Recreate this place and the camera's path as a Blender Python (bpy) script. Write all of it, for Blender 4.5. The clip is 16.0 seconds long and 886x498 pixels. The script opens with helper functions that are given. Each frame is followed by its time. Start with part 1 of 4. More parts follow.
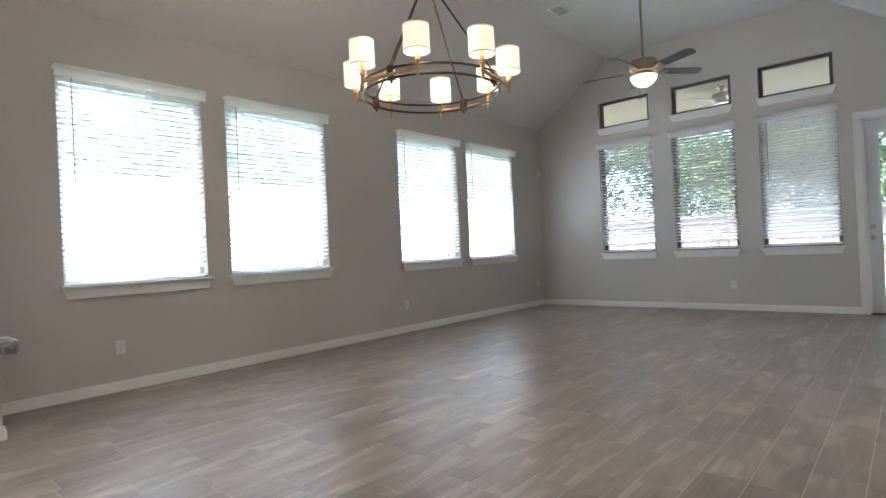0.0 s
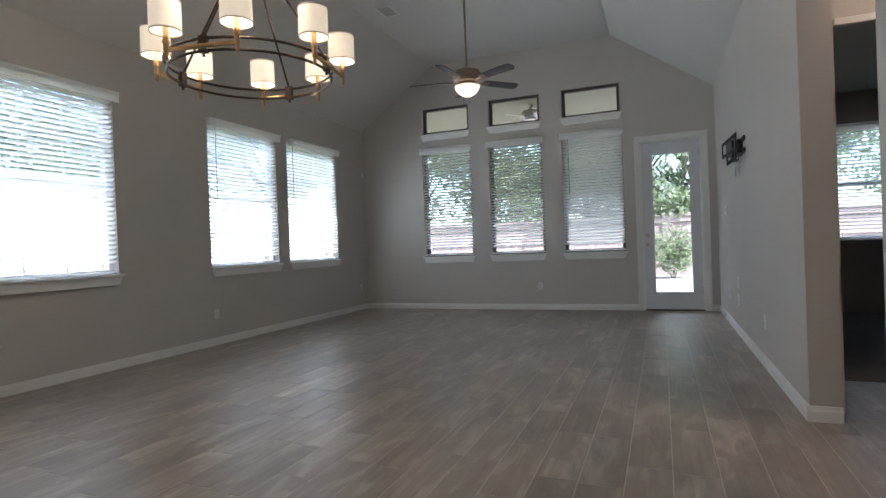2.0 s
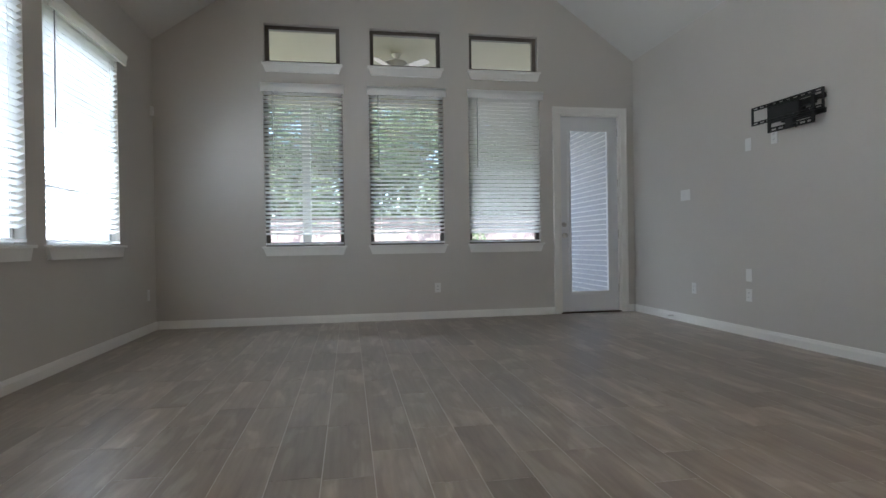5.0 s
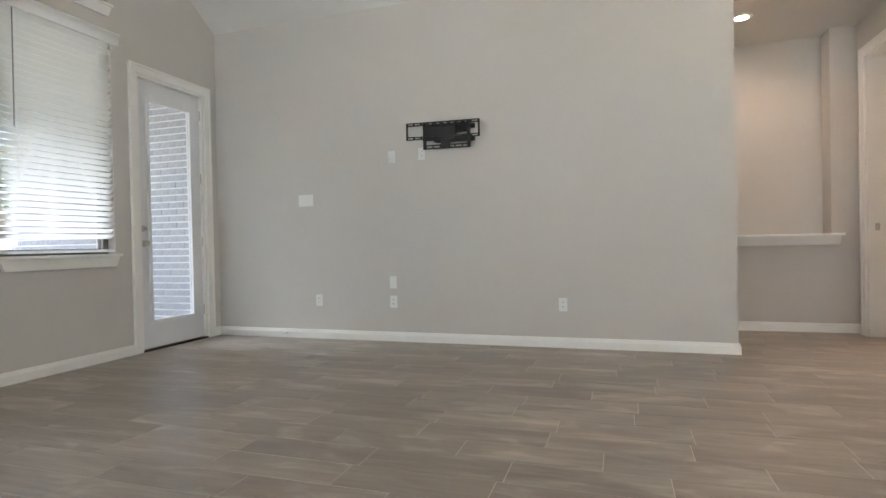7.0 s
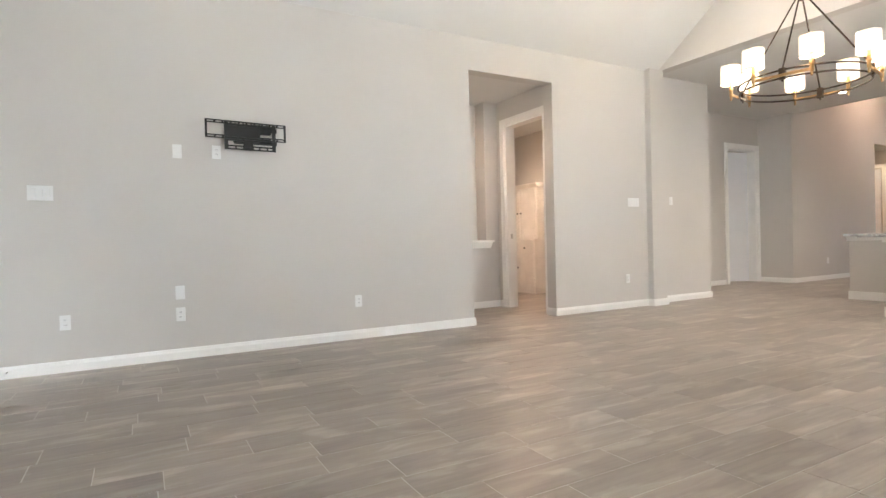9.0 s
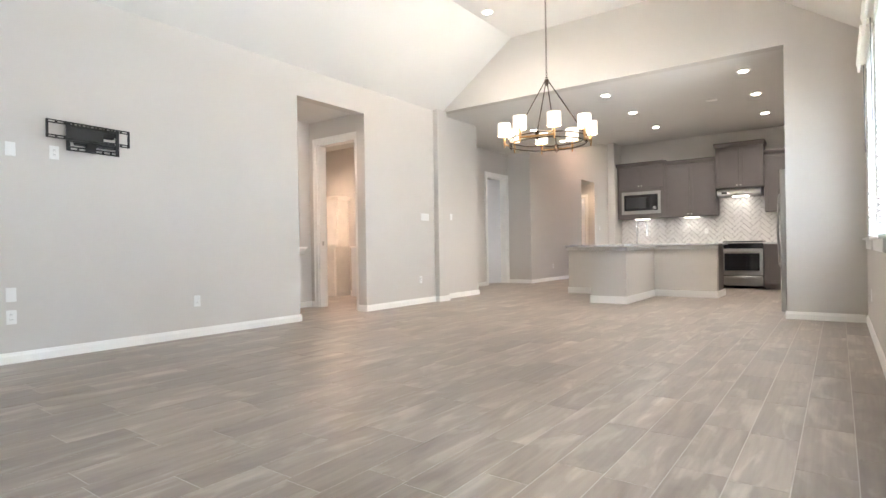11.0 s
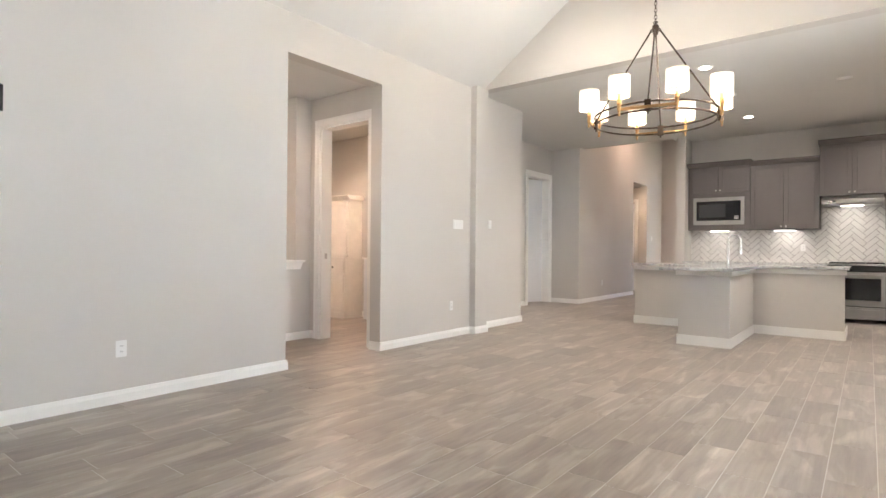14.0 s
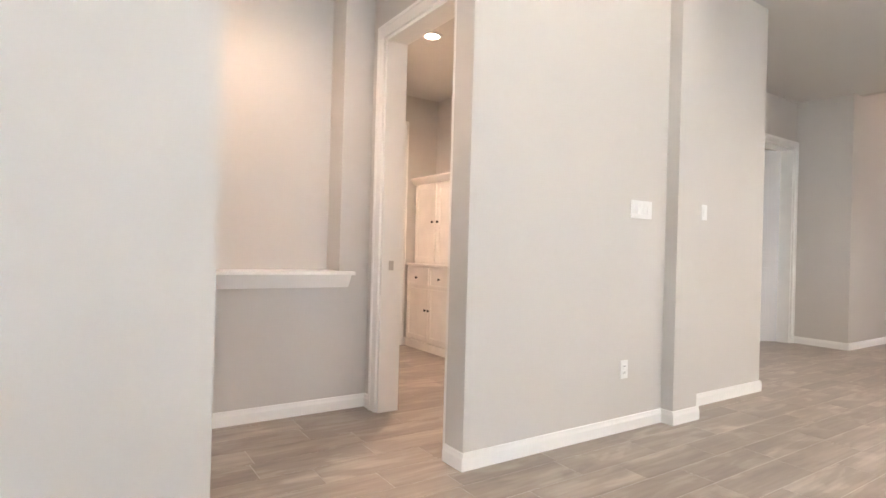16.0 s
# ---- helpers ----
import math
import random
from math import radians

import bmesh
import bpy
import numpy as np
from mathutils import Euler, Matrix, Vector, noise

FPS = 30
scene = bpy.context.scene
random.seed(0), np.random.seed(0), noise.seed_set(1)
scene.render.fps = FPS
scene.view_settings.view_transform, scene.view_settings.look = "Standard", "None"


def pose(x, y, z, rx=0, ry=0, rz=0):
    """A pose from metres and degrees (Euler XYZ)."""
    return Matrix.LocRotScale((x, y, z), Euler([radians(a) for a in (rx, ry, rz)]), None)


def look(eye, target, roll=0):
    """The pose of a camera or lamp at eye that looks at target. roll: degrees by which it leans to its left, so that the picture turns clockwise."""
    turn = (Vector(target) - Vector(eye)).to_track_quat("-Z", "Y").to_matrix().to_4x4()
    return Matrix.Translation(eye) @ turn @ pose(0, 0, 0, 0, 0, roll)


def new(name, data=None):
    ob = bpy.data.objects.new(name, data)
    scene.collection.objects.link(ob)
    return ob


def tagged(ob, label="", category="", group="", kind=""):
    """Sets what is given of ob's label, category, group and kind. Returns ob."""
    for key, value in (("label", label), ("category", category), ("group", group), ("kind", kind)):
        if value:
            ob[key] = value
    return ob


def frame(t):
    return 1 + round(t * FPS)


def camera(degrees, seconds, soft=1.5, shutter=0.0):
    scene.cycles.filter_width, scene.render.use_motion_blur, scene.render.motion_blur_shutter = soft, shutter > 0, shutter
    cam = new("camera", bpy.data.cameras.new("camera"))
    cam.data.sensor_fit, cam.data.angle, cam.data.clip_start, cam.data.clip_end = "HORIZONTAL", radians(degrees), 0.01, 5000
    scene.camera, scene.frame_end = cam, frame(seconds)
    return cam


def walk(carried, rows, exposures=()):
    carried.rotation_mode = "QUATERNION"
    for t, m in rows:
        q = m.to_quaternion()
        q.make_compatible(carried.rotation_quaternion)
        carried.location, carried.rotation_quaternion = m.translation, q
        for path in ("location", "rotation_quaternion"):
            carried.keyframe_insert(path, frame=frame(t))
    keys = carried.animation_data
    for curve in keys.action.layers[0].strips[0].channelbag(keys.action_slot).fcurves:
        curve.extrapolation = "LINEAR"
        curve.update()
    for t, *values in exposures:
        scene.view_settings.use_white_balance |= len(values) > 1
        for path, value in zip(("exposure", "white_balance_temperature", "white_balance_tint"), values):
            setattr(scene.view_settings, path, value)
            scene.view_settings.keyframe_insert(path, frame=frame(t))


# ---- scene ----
cam = camera(78.5, 16.0)
PATH = [
    (0, (1.2, 0.388, 1.077), (-0.111, 1.898, 1.082), -2.7),
    (0.5, (1.15, 0.215, 1.089), (-0.01, 1.844, 1.09), -2.4),
    (1, (1.183, 0.196, 1.105), (0.121, 1.89, 1.106), -2.4),
    (1.5, (1.147, 0.255, 1.107), (0.247, 2.041, 1.102), -2.3),
    (2, (1.001, 0.547, 1.092), (0.253, 2.402, 1.078), -2.2),
    (2.5, (0.742, 0.9, 1.049), (0.05, 2.777, 1.032), -2.0),
    (3, (0.227, 1.24, 0.971), (-0.348, 3.155, 0.956), -1.5),
    (5.5, (-2.238, 3.239, 0.882), (-1.393, 5.051, 0.875), -1.1),
    (6, (-2.575, 3.853, 0.91), (-1.163, 5.269, 0.894), -1.2),
    (6.5, (-2.968, 4.525, 0.923), (-1.215, 5.487, 0.904), -1.0),
    (7, (-3.037, 5.093, 0.93), (-1.136, 5.713, 0.909), -1.2),
    (7.5, (-3.158, 5.661, 0.936), (-1.158, 5.706, 0.916), -1.1),
    (8, (-3.242, 6.189, 0.938), (-1.283, 5.79, 0.916), -1.4),
    (10.5, (-3.615, 8.665, 0.904), (-2.292, 7.165, 0.897), -0.9),
    (11, (-3.734, 8.665, 0.89), (-2.555, 7.05, 0.888), -0.9),
    (11.5, (-3.766, 8.646, 0.887), (-2.662, 6.978, 0.89), -0.8),
    (12, (-3.691, 8.654, 0.878), (-2.726, 6.902, 0.883), -0.7),
    (12.5, (-3.53, 8.62, 0.858), (-2.669, 6.815, 0.869), -0.5),
    (13, (-3.177, 8.318, 0.865), (-2.336, 6.503, 0.873), -0.2),
    (13.5, (-2.784, 7.801, 0.987), (-1.732, 6.1, 0.988), 0.2),
    (14, (-2.345, 7.164, 1.083), (-1.11, 5.592, 1.087), 0.5),
    (14.5, (-1.789, 6.518, 1.073), (-0.353, 5.126, 1.068), 1.0),
    (15, (-1.338, 5.889, 1.048), (0.176, 4.582, 1.051), 1.1),
    (15.5, (-0.912, 5.241, 1.09), (0.696, 4.052, 1.088), 1.5),
    (16, (-0.45, 4.645, 1.111), (1.213, 3.534, 1.116), 1.6),
]
walk(cam, [(t, look(eye, target, roll)) for t, eye, target, roll in PATH], exposures=[(0.0, 2.6, 5800, 11), (1.5, 1.95, 5800, 12), (3.0, 2.0, 5850, 11), (5.5, 2.25, 5950, 11), (6.5, 2.7, 6250, 11), (8.0, 3.36, 6400, 12), (10.5, 3.68, 6150, 13), (12.5, 3.9, 6050, 13), (14.5, 3.6, 6250, 14), (16.0, 3.8, 6250, 15)])

# lamp powers, in watts; the last two are for added daylight lamps
CHAND_W, FAN_W, CAN_W, STRIP_W, SKY_FILL_W, WINDOW_FILL_W = 1.9, 0.75, 3.3, 0.02, 11.0, 4.0

# ---- world, sun and lamps ----
SUN_DIR = Vector((0.55, -0.45, 1.15)).normalized()
world = bpy.data.worlds.new("sky")
scene.world = world
world.use_nodes = True
wn = world.node_tree
sky = wn.nodes.new("ShaderNodeTexSky")
sky.sky_type = "NISHITA"
sky.sun_disc = False
sky.sun_elevation = math.asin(SUN_DIR.z)
sky.sun_rotation = math.atan2(SUN_DIR.x, SUN_DIR.y)
wn.links.new(sky.outputs[0], wn.nodes["Background"].inputs[0])
wn.nodes["Background"].inputs[1].default_value = 0.15

sun = new("sun", bpy.data.lights.new("sun", "SUN"))
sun.data.energy = 5.0
sun.data.angle = radians(0.6)
sun.data.color = (1.0, 0.95, 0.88)
sun.matrix_world = look((0, 0, 30), (-SUN_DIR.x, -SUN_DIR.y, 30 - SUN_DIR.z))


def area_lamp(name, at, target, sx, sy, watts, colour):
    """A rectangular lamp: the lens of a fitting, or one added for daylight."""
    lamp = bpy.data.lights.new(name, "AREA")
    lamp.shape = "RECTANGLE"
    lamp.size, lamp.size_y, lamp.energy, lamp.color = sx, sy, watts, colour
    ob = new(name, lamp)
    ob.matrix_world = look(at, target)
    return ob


def point_lamp(name, at, watts, colour, radius=0.04):
    lamp = bpy.data.lights.new(name, "POINT")
    lamp.energy, lamp.color, lamp.shadow_soft_size = watts, colour, radius
    ob = new(name, lamp)
    ob.location = at
    return ob


def spot_lamp(name, at, watts, colour, degrees=120, radius=0.05):
    lamp = bpy.data.lights.new(name, "SPOT")
    lamp.energy, lamp.color, lamp.shadow_soft_size = watts, colour, radius
    lamp.spot_size, lamp.spot_blend = radians(degrees), 0.6
    ob = new(name, lamp)
    ob.location = at
    return ob


# added lamps over the side yard, above each side window, for more sky light
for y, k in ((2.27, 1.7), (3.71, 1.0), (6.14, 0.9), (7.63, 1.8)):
    area_lamp("yard_sky_fill", (-5.3, y, 4.0), (-4.0, y, 1.8), 1.3, 1.2, SKY_FILL_W * k, (0.86, 0.94, 1.0))
    # added lamp behind the lower half; brightens the room and shows white between slats
    area_lamp("window_fill", (-4.20, y, 1.42), (0, y, 1.05), 1.2, 0.95, WINDOW_FILL_W * k, (0.86, 0.94, 1.0))

# added lamp over the garden, beyond the porch roof, that brightens the slats
area_lamp("garden_sky_fill", (-1.2, 16.2, 5.9), (-1.2, 9.2, 1.6), 5.0, 1.6, 90.0, (0.88, 0.95, 1.0))

# ---- plan ----
XW, XE, YN, YS = -3.985, 1.76, 9.19, 1.13
SPRING, FLAT, KC = 3.21, 4.18, 3.225
FX0, FX1 = -2.58, 0.38
T = 0.16

# ---- materials ----


def material(name, colour, rough=0.6, metal=0.0, vary=0.06, scale=3.0, bump=0.0, bump_scale=60.0, rough_vary=0.0, per_object=0.0, emit=None, power=0.0, stretch=(1, 1, 1)):
    m = bpy.data.materials.new(name)
    m.use_nodes = True
    nt = m.node_tree
    b = nt.nodes["Principled BSDF"]
    b.inputs["Roughness"].default_value = rough
    b.inputs["Metallic"].default_value = metal
    co = nt.nodes.new("ShaderNodeTexCoord")
    mp = nt.nodes.new("ShaderNodeMapping")
    mp.inputs["Scale"].default_value = stretch
    nt.links.new(co.outputs["Object"], mp.inputs[0])
    n1 = nt.nodes.new("ShaderNodeTexNoise")
    n1.inputs["Scale"].default_value = scale
    n1.inputs["Detail"].default_value = 6
    nt.links.new(mp.outputs[0], n1.inputs["Vector"])
    ramp = nt.nodes.new("ShaderNodeMapRange")
    ramp.inputs["From Min"].default_value = 0.3
    ramp.inputs["From Max"].default_value = 0.7
    ramp.inputs["To Min"].default_value = 1 - vary
    ramp.inputs["To Max"].default_value = 1 + vary
    nt.links.new(n1.outputs[0], ramp.inputs[0])
    last = ramp.outputs[0]
    if per_object:
        info = nt.nodes.new("ShaderNodeObjectInfo")
        r2 = nt.nodes.new("ShaderNodeMapRange")
        r2.inputs["To Min"].default_value = 1 - per_object
        r2.inputs["To Max"].default_value = 1 + per_object
        nt.links.new(info.outputs["Random"], r2.inputs[0])
        mul = nt.nodes.new("ShaderNodeMath")
        mul.operation = "MULTIPLY"
        nt.links.new(last, mul.inputs[0])
        nt.links.new(r2.outputs[0], mul.inputs[1])
        last = mul.outputs[0]
    mix = nt.nodes.new("ShaderNodeVectorMath")
    mix.operation = "SCALE"
    mix.inputs[0].default_value = colour
    nt.links.new(last, mix.inputs["Scale"])
    nt.links.new(mix.outputs[0], b.inputs["Base Color"])
    if rough_vary:
        r3 = nt.nodes.new("ShaderNodeMapRange")
        r3.inputs["From Min"].default_value = 0.3
        r3.inputs["From Max"].default_value = 0.7
        r3.inputs["To Min"].default_value = max(0.02, rough - rough_vary)
        r3.inputs["To Max"].default_value = rough + rough_vary
        nt.links.new(n1.outputs[0], r3.inputs[0])
        nt.links.new(r3.outputs[0], b.inputs["Roughness"])
    if bump:
        n2 = nt.nodes.new("ShaderNodeTexNoise")
        n2.inputs["Scale"].default_value = bump_scale
        n2.inputs["Detail"].default_value = 4
        nt.links.new(mp.outputs[0], n2.inputs["Vector"])
        bp = nt.nodes.new("ShaderNodeBump")
        bp.inputs["Strength"].default_value = bump
        bp.inputs["Distance"].default_value = 0.004
        nt.links.new(n2.outputs[0], bp.inputs["Height"])
        nt.links.new(bp.outputs[0], b.inputs["Normal"])
    if emit:
        b.inputs["Emission Color"].default_value = (*emit, 1)
        b.inputs["Emission Strength"].default_value = power
    return m


def glass(name, tint=(1, 1, 1), rough=0.0):
    m = bpy.data.materials.new(name)
    m.use_nodes = True
    b = m.node_tree.nodes["Principled BSDF"]
    b.inputs["Base Color"].default_value = (*tint, 1)
    b.inputs["Roughness"].default_value = rough
    b.inputs["Transmission Weight"].default_value = 1.0
    b.inputs["IOR"].default_value = 1.45
    return m


def plank_material():
    """Wood-look porcelain plank: grey-brown with cloudy pale patches that end at an edge, and fine streaks along the plank."""
    m = bpy.data.materials.new("wood_look_tile")
    m.use_nodes = True
    nt = m.node_tree
    b = nt.nodes["Principled BSDF"]
    co = nt.nodes.new("ShaderNodeTexCoord")
    info = nt.nodes.new("ShaderNodeObjectInfo")
    geo = nt.nodes.new("ShaderNodeNewGeometry")
    either = nt.nodes.new("ShaderNodeMath")
    either.operation = "ADD"
    nt.links.new(info.outputs["Random"], either.inputs[0])
    nt.links.new(geo.outputs["Random Per Island"], either.inputs[1])
    one = nt.nodes.new("ShaderNodeMath")
    one.operation = "FRACT"
    nt.links.new(either.outputs[0], one.inputs[0])
    sc = nt.nodes.new("ShaderNodeVectorMath")
    sc.operation = "SCALE"
    sc.inputs[0].default_value = (37, 91, 53)
    nt.links.new(either.outputs[0], sc.inputs["Scale"])
    ad = nt.nodes.new("ShaderNodeVectorMath")
    nt.links.new(co.outputs["Object"], ad.inputs[0])
    nt.links.new(sc.outputs[0], ad.inputs[1])

    def noise(scale, detail, distortion=0.0, rough=0.5):
        mp = nt.nodes.new("ShaderNodeMapping")
        mp.inputs["Scale"].default_value = scale
        nt.links.new(ad.outputs[0], mp.inputs[0])
        n = nt.nodes.new("ShaderNodeTexNoise")
        n.inputs["Scale"].default_value = 1.0
        n.inputs["Detail"].default_value = detail
        n.inputs["Distortion"].default_value = distortion
        n.inputs["Roughness"].default_value = rough
        nt.links.new(mp.outputs[0], n.inputs["Vector"])
        return n.outputs[0]

    def ranged(value, a, b2, lo, hi):
        mr = nt.nodes.new("ShaderNodeMapRange")
        for key, v in (("From Min", a), ("From Max", b2), ("To Min", lo), ("To Max", hi)):
            mr.inputs[key].default_value = v
        nt.links.new(value, mr.inputs[0])
        return mr.outputs[0]

    def times(p, q):
        mu = nt.nodes.new("ShaderNodeMath")
        mu.operation = "MULTIPLY"
        nt.links.new(p, mu.inputs[0])
        nt.links.new(q, mu.inputs[1])
        return mu.outputs[0]

    cloud = noise((6.5, 2.0, 1), 5, 0.7)
    band = noise((9.0, 0.9, 1), 3, 0.5)
    streak = noise((46, 2.2, 1), 4)
    ramp = nt.nodes.new("ShaderNodeValToRGB")
    e = ramp.color_ramp.elements
    e[0].position, e[0].color = 0.32, (0.228, 0.189, 0.157, 1)
    e[1].position, e[1].color = 0.72, (0.430, 0.386, 0.338, 1)
    for at, col in ((0.46, (0.288, 0.244, 0.206, 1)), (0.54, (0.302, 0.258, 0.219, 1)), (0.585, (0.352, 0.308, 0.266, 1))):
        e.new(at).color = col
    nt.links.new(cloud, ramp.inputs[0])
    pale = ranged(band, 0.55, 0.64, 1.0, 1.17)
    tone = ranged(one.outputs[0], 0, 1, 0.86, 1.13)
    grain = ranged(streak, 0.3, 0.7, 0.90, 1.09)
    s2 = nt.nodes.new("ShaderNodeVectorMath")
    s2.operation = "SCALE"
    nt.links.new(ramp.outputs[0], s2.inputs[0])
    nt.links.new(times(times(pale, tone), grain), s2.inputs["Scale"])
    nt.links.new(s2.outputs[0], b.inputs["Base Color"])
    nt.links.new(ranged(cloud, 0.3, 0.7, 0.30, 0.43), b.inputs["Roughness"])
    bp = nt.nodes.new("ShaderNodeBump")
    bp.inputs["Strength"].default_value = 0.12
    bp.inputs["Distance"].default_value = 0.002
    nt.links.new(streak, bp.inputs["Height"])
    nt.links.new(bp.outputs[0], b.inputs["Normal"])
    return m


def speckle(name, base, dark, scale):
    """Polished granite: three tones of speckle."""
    m = material(name, base, 0.12)
    nt = m.node_tree
    b = nt.nodes["Principled BSDF"]
    co = nt.nodes.new("ShaderNodeTexCoord")
    v = nt.nodes.new("ShaderNodeTexVoronoi")
    v.inputs["Scale"].default_value = scale
    nt.links.new(co.outputs["Object"], v.inputs["Vector"])
    n = nt.nodes.new("ShaderNodeTexNoise")
    n.inputs["Scale"].default_value = scale * 0.4
    n.inputs["Detail"].default_value = 8
    nt.links.new(co.outputs["Object"], n.inputs["Vector"])
    ramp = nt.nodes.new("ShaderNodeValToRGB")
    e = ramp.color_ramp.elements
    e[0].position, e[0].color = 0.36, (*dark, 1)
    e[1].position, e[1].color = 0.60, (*base, 1)
    nt.links.new(n.outputs[0], ramp.inputs[0])
    mixer = nt.nodes.new("ShaderNodeMix")
    mixer.data_type = "RGBA"
    mixer.inputs[0].default_value = 0.35
    nt.links.new(ramp.outputs[0], mixer.inputs["A"])
    nt.links.new(v.outputs["Color"], mixer.inputs["B"])
    hsv = nt.nodes.new("ShaderNodeHueSaturation")
    hsv.inputs["Saturation"].default_value = 0.12
    nt.links.new(mixer.outputs["Result"], hsv.inputs["Color"])
    nt.links.new(hsv.outputs[0], b.inputs["Base Color"])
    return m


M_WALL = material("wall_paint", (0.558, 0.532, 0.496), 0.85, vary=0.015, scale=1.5, bump=0.10, bump_scale=90)
M_CEIL = material("ceiling_paint", (0.63, 0.615, 0.585), 0.9, vary=0.012, scale=1.5, bump=0.10, bump_scale=80)
M_TRIM = material("white_trim_paint", (0.80, 0.79, 0.76), 0.40, vary=0.02, scale=5)
def blind_material():
    """White faux-wood slats that let a little light through."""
    m = material("white_blind", (0.87, 0.87, 0.86), 0.45, vary=0.02, scale=6)
    nt = m.node_tree
    tr = nt.nodes.new("ShaderNodeBsdfTranslucent")
    tr.inputs["Color"].default_value = (0.97, 0.97, 0.96, 1)
    mx = nt.nodes.new("ShaderNodeMixShader")
    mx.inputs[0].default_value = 0.85
    nt.links.new(nt.nodes["Principled BSDF"].outputs[0], mx.inputs[1])
    nt.links.new(tr.outputs[0], mx.inputs[2])
    nt.links.new(mx.outputs[0], nt.nodes["Material Output"].inputs[0])
    return m


M_BLIND = blind_material()
M_VINYL = material("white_vinyl", (0.78, 0.78, 0.78), 0.4, vary=0.02)
M_BRONZE_FRAME = material("dark_window_frame", (0.10, 0.085, 0.07), 0.5, vary=0.05)
M_DOOR = material("white_door_paint", (0.72, 0.73, 0.75), 0.40, vary=0.02)
M_GLASS = glass("window_glass")
M_PLANK = plank_material()
M_GROUT = material("grout", (0.58, 0.55, 0.51), 0.9, vary=0.1, scale=20)
M_PLATE = material("white_plastic_plate", (0.74, 0.74, 0.72), 0.35, vary=0.01)
M_SLOT = material("dark_slot", (0.05, 0.05, 0.05), 0.6)
M_BLACK = material("black_powder_coat", (0.018, 0.018, 0.018), 0.5, metal=0.3, vary=0.1, scale=20, bump=0.05)
M_BRONZE = material("oil_rubbed_bronze", (0.060, 0.042, 0.030), 0.38, metal=0.9, vary=0.15, scale=12)
M_BRASS = material("antique_brass", (0.42, 0.27, 0.13), 0.32, metal=1.0, vary=0.12, scale=14)
M_NICKEL = material("brushed_nickel", (0.52, 0.50, 0.47), 0.28, metal=1.0, vary=0.06, scale=20)
M_WAND = material("smoky_grey_acrylic", (0.22, 0.23, 0.24), 0.25, vary=0.02)
M_CHROME = material("polished_chrome", (0.75, 0.75, 0.75), 0.12, metal=1.0, vary=0.02)
M_STEEL = material("stainless_steel", (0.40, 0.39, 0.375), 0.30, metal=1.0, vary=0.05, scale=3, stretch=(1, 1, 40))
M_BLACKGLASS = material("black_appliance_glass", (0.012, 0.012, 0.014), 0.08, vary=0.02)
M_CAB = material("grey_cabinet_paint", (0.105, 0.092, 0.088), 0.45, vary=0.05, scale=4)
M_SHADE = material("linen_shade", (0.76, 0.68, 0.55), 0.8, vary=0.05, scale=30, bump=0.2, bump_scale=300, emit=(1.0, 0.80, 0.55), power=0.15)
M_TAPE = material("shade_edge_tape", (0.46, 0.38, 0.28), 0.8, vary=0.05, scale=30)
M_BULB = material("frosted_bulb", (0.9, 0.88, 0.8), 0.4, emit=(1.0, 0.80, 0.55), power=5)
M_BOWL = material("frosted_bowl_glass", (0.9, 0.86, 0.78), 0.35, emit=(1.0, 0.80, 0.55), power=0.35)
M_CAN = material("can_light_lens", (0.9, 0.88, 0.84), 0.4, emit=(1.0, 0.87, 0.70), power=9)
M_STRIP = material("under_cabinet_lens", (0.9, 0.9, 0.86), 0.4, emit=(1.0, 0.92, 0.80), power=3)
M_BLADE = material("grey_fan_blade", (0.062, 0.060, 0.060), 0.45, vary=0.2, scale=8, stretch=(1, 12, 1))
M_FANBODY = material("brushed_bronze_fan", (0.30, 0.23, 0.18), 0.35, metal=0.9, vary=0.1, scale=10)
M_GRANITE = speckle("speckled_granite", (0.40, 0.385, 0.365), (0.045, 0.042, 0.042), 95)
M_TILE = material("white_glazed_tile", (0.60, 0.585, 0.565), 0.22, vary=0.03, per_object=0.05)
M_TGROUT = material("dark_tile_grout", (0.15, 0.138, 0.128), 0.9)
M_HUTCH = material("cream_furniture_paint", (0.78, 0.75, 0.70), 0.5, vary=0.05, scale=6)
M_KNOB = material("black_iron_knob", (0.03, 0.028, 0.026), 0.4, metal=0.8)
M_BRICK = material("painted_grey_brick", (0.40, 0.41, 0.45), 0.9, vary=0.2, scale=25, bump=0.4, bump_scale=120)
M_MORTAR = material("pale_mortar", (0.78, 0.78, 0.78), 0.95, vary=0.08, scale=30)
M_CONC = material("patio_concrete", (0.34, 0.33, 0.315), 0.85, vary=0.1, scale=3, bump=0.2)
M_FENCE = material("weathered_cedar", (0.34, 0.275, 0.255), 0.85, vary=0.25, scale=3, bump=0.3, stretch=(8, 8, 1), per_object=0.15)
M_FENCE_PALE = material("sun_bleached_cedar", (0.46, 0.38, 0.31), 0.85, vary=0.2, scale=3, bump=0.3, stretch=(8, 8, 1), per_object=0.12)
M_GRASS = material("lawn", (0.13, 0.17, 0.06), 0.95, vary=0.35, scale=2.5, bump=0.6, bump_scale=120)
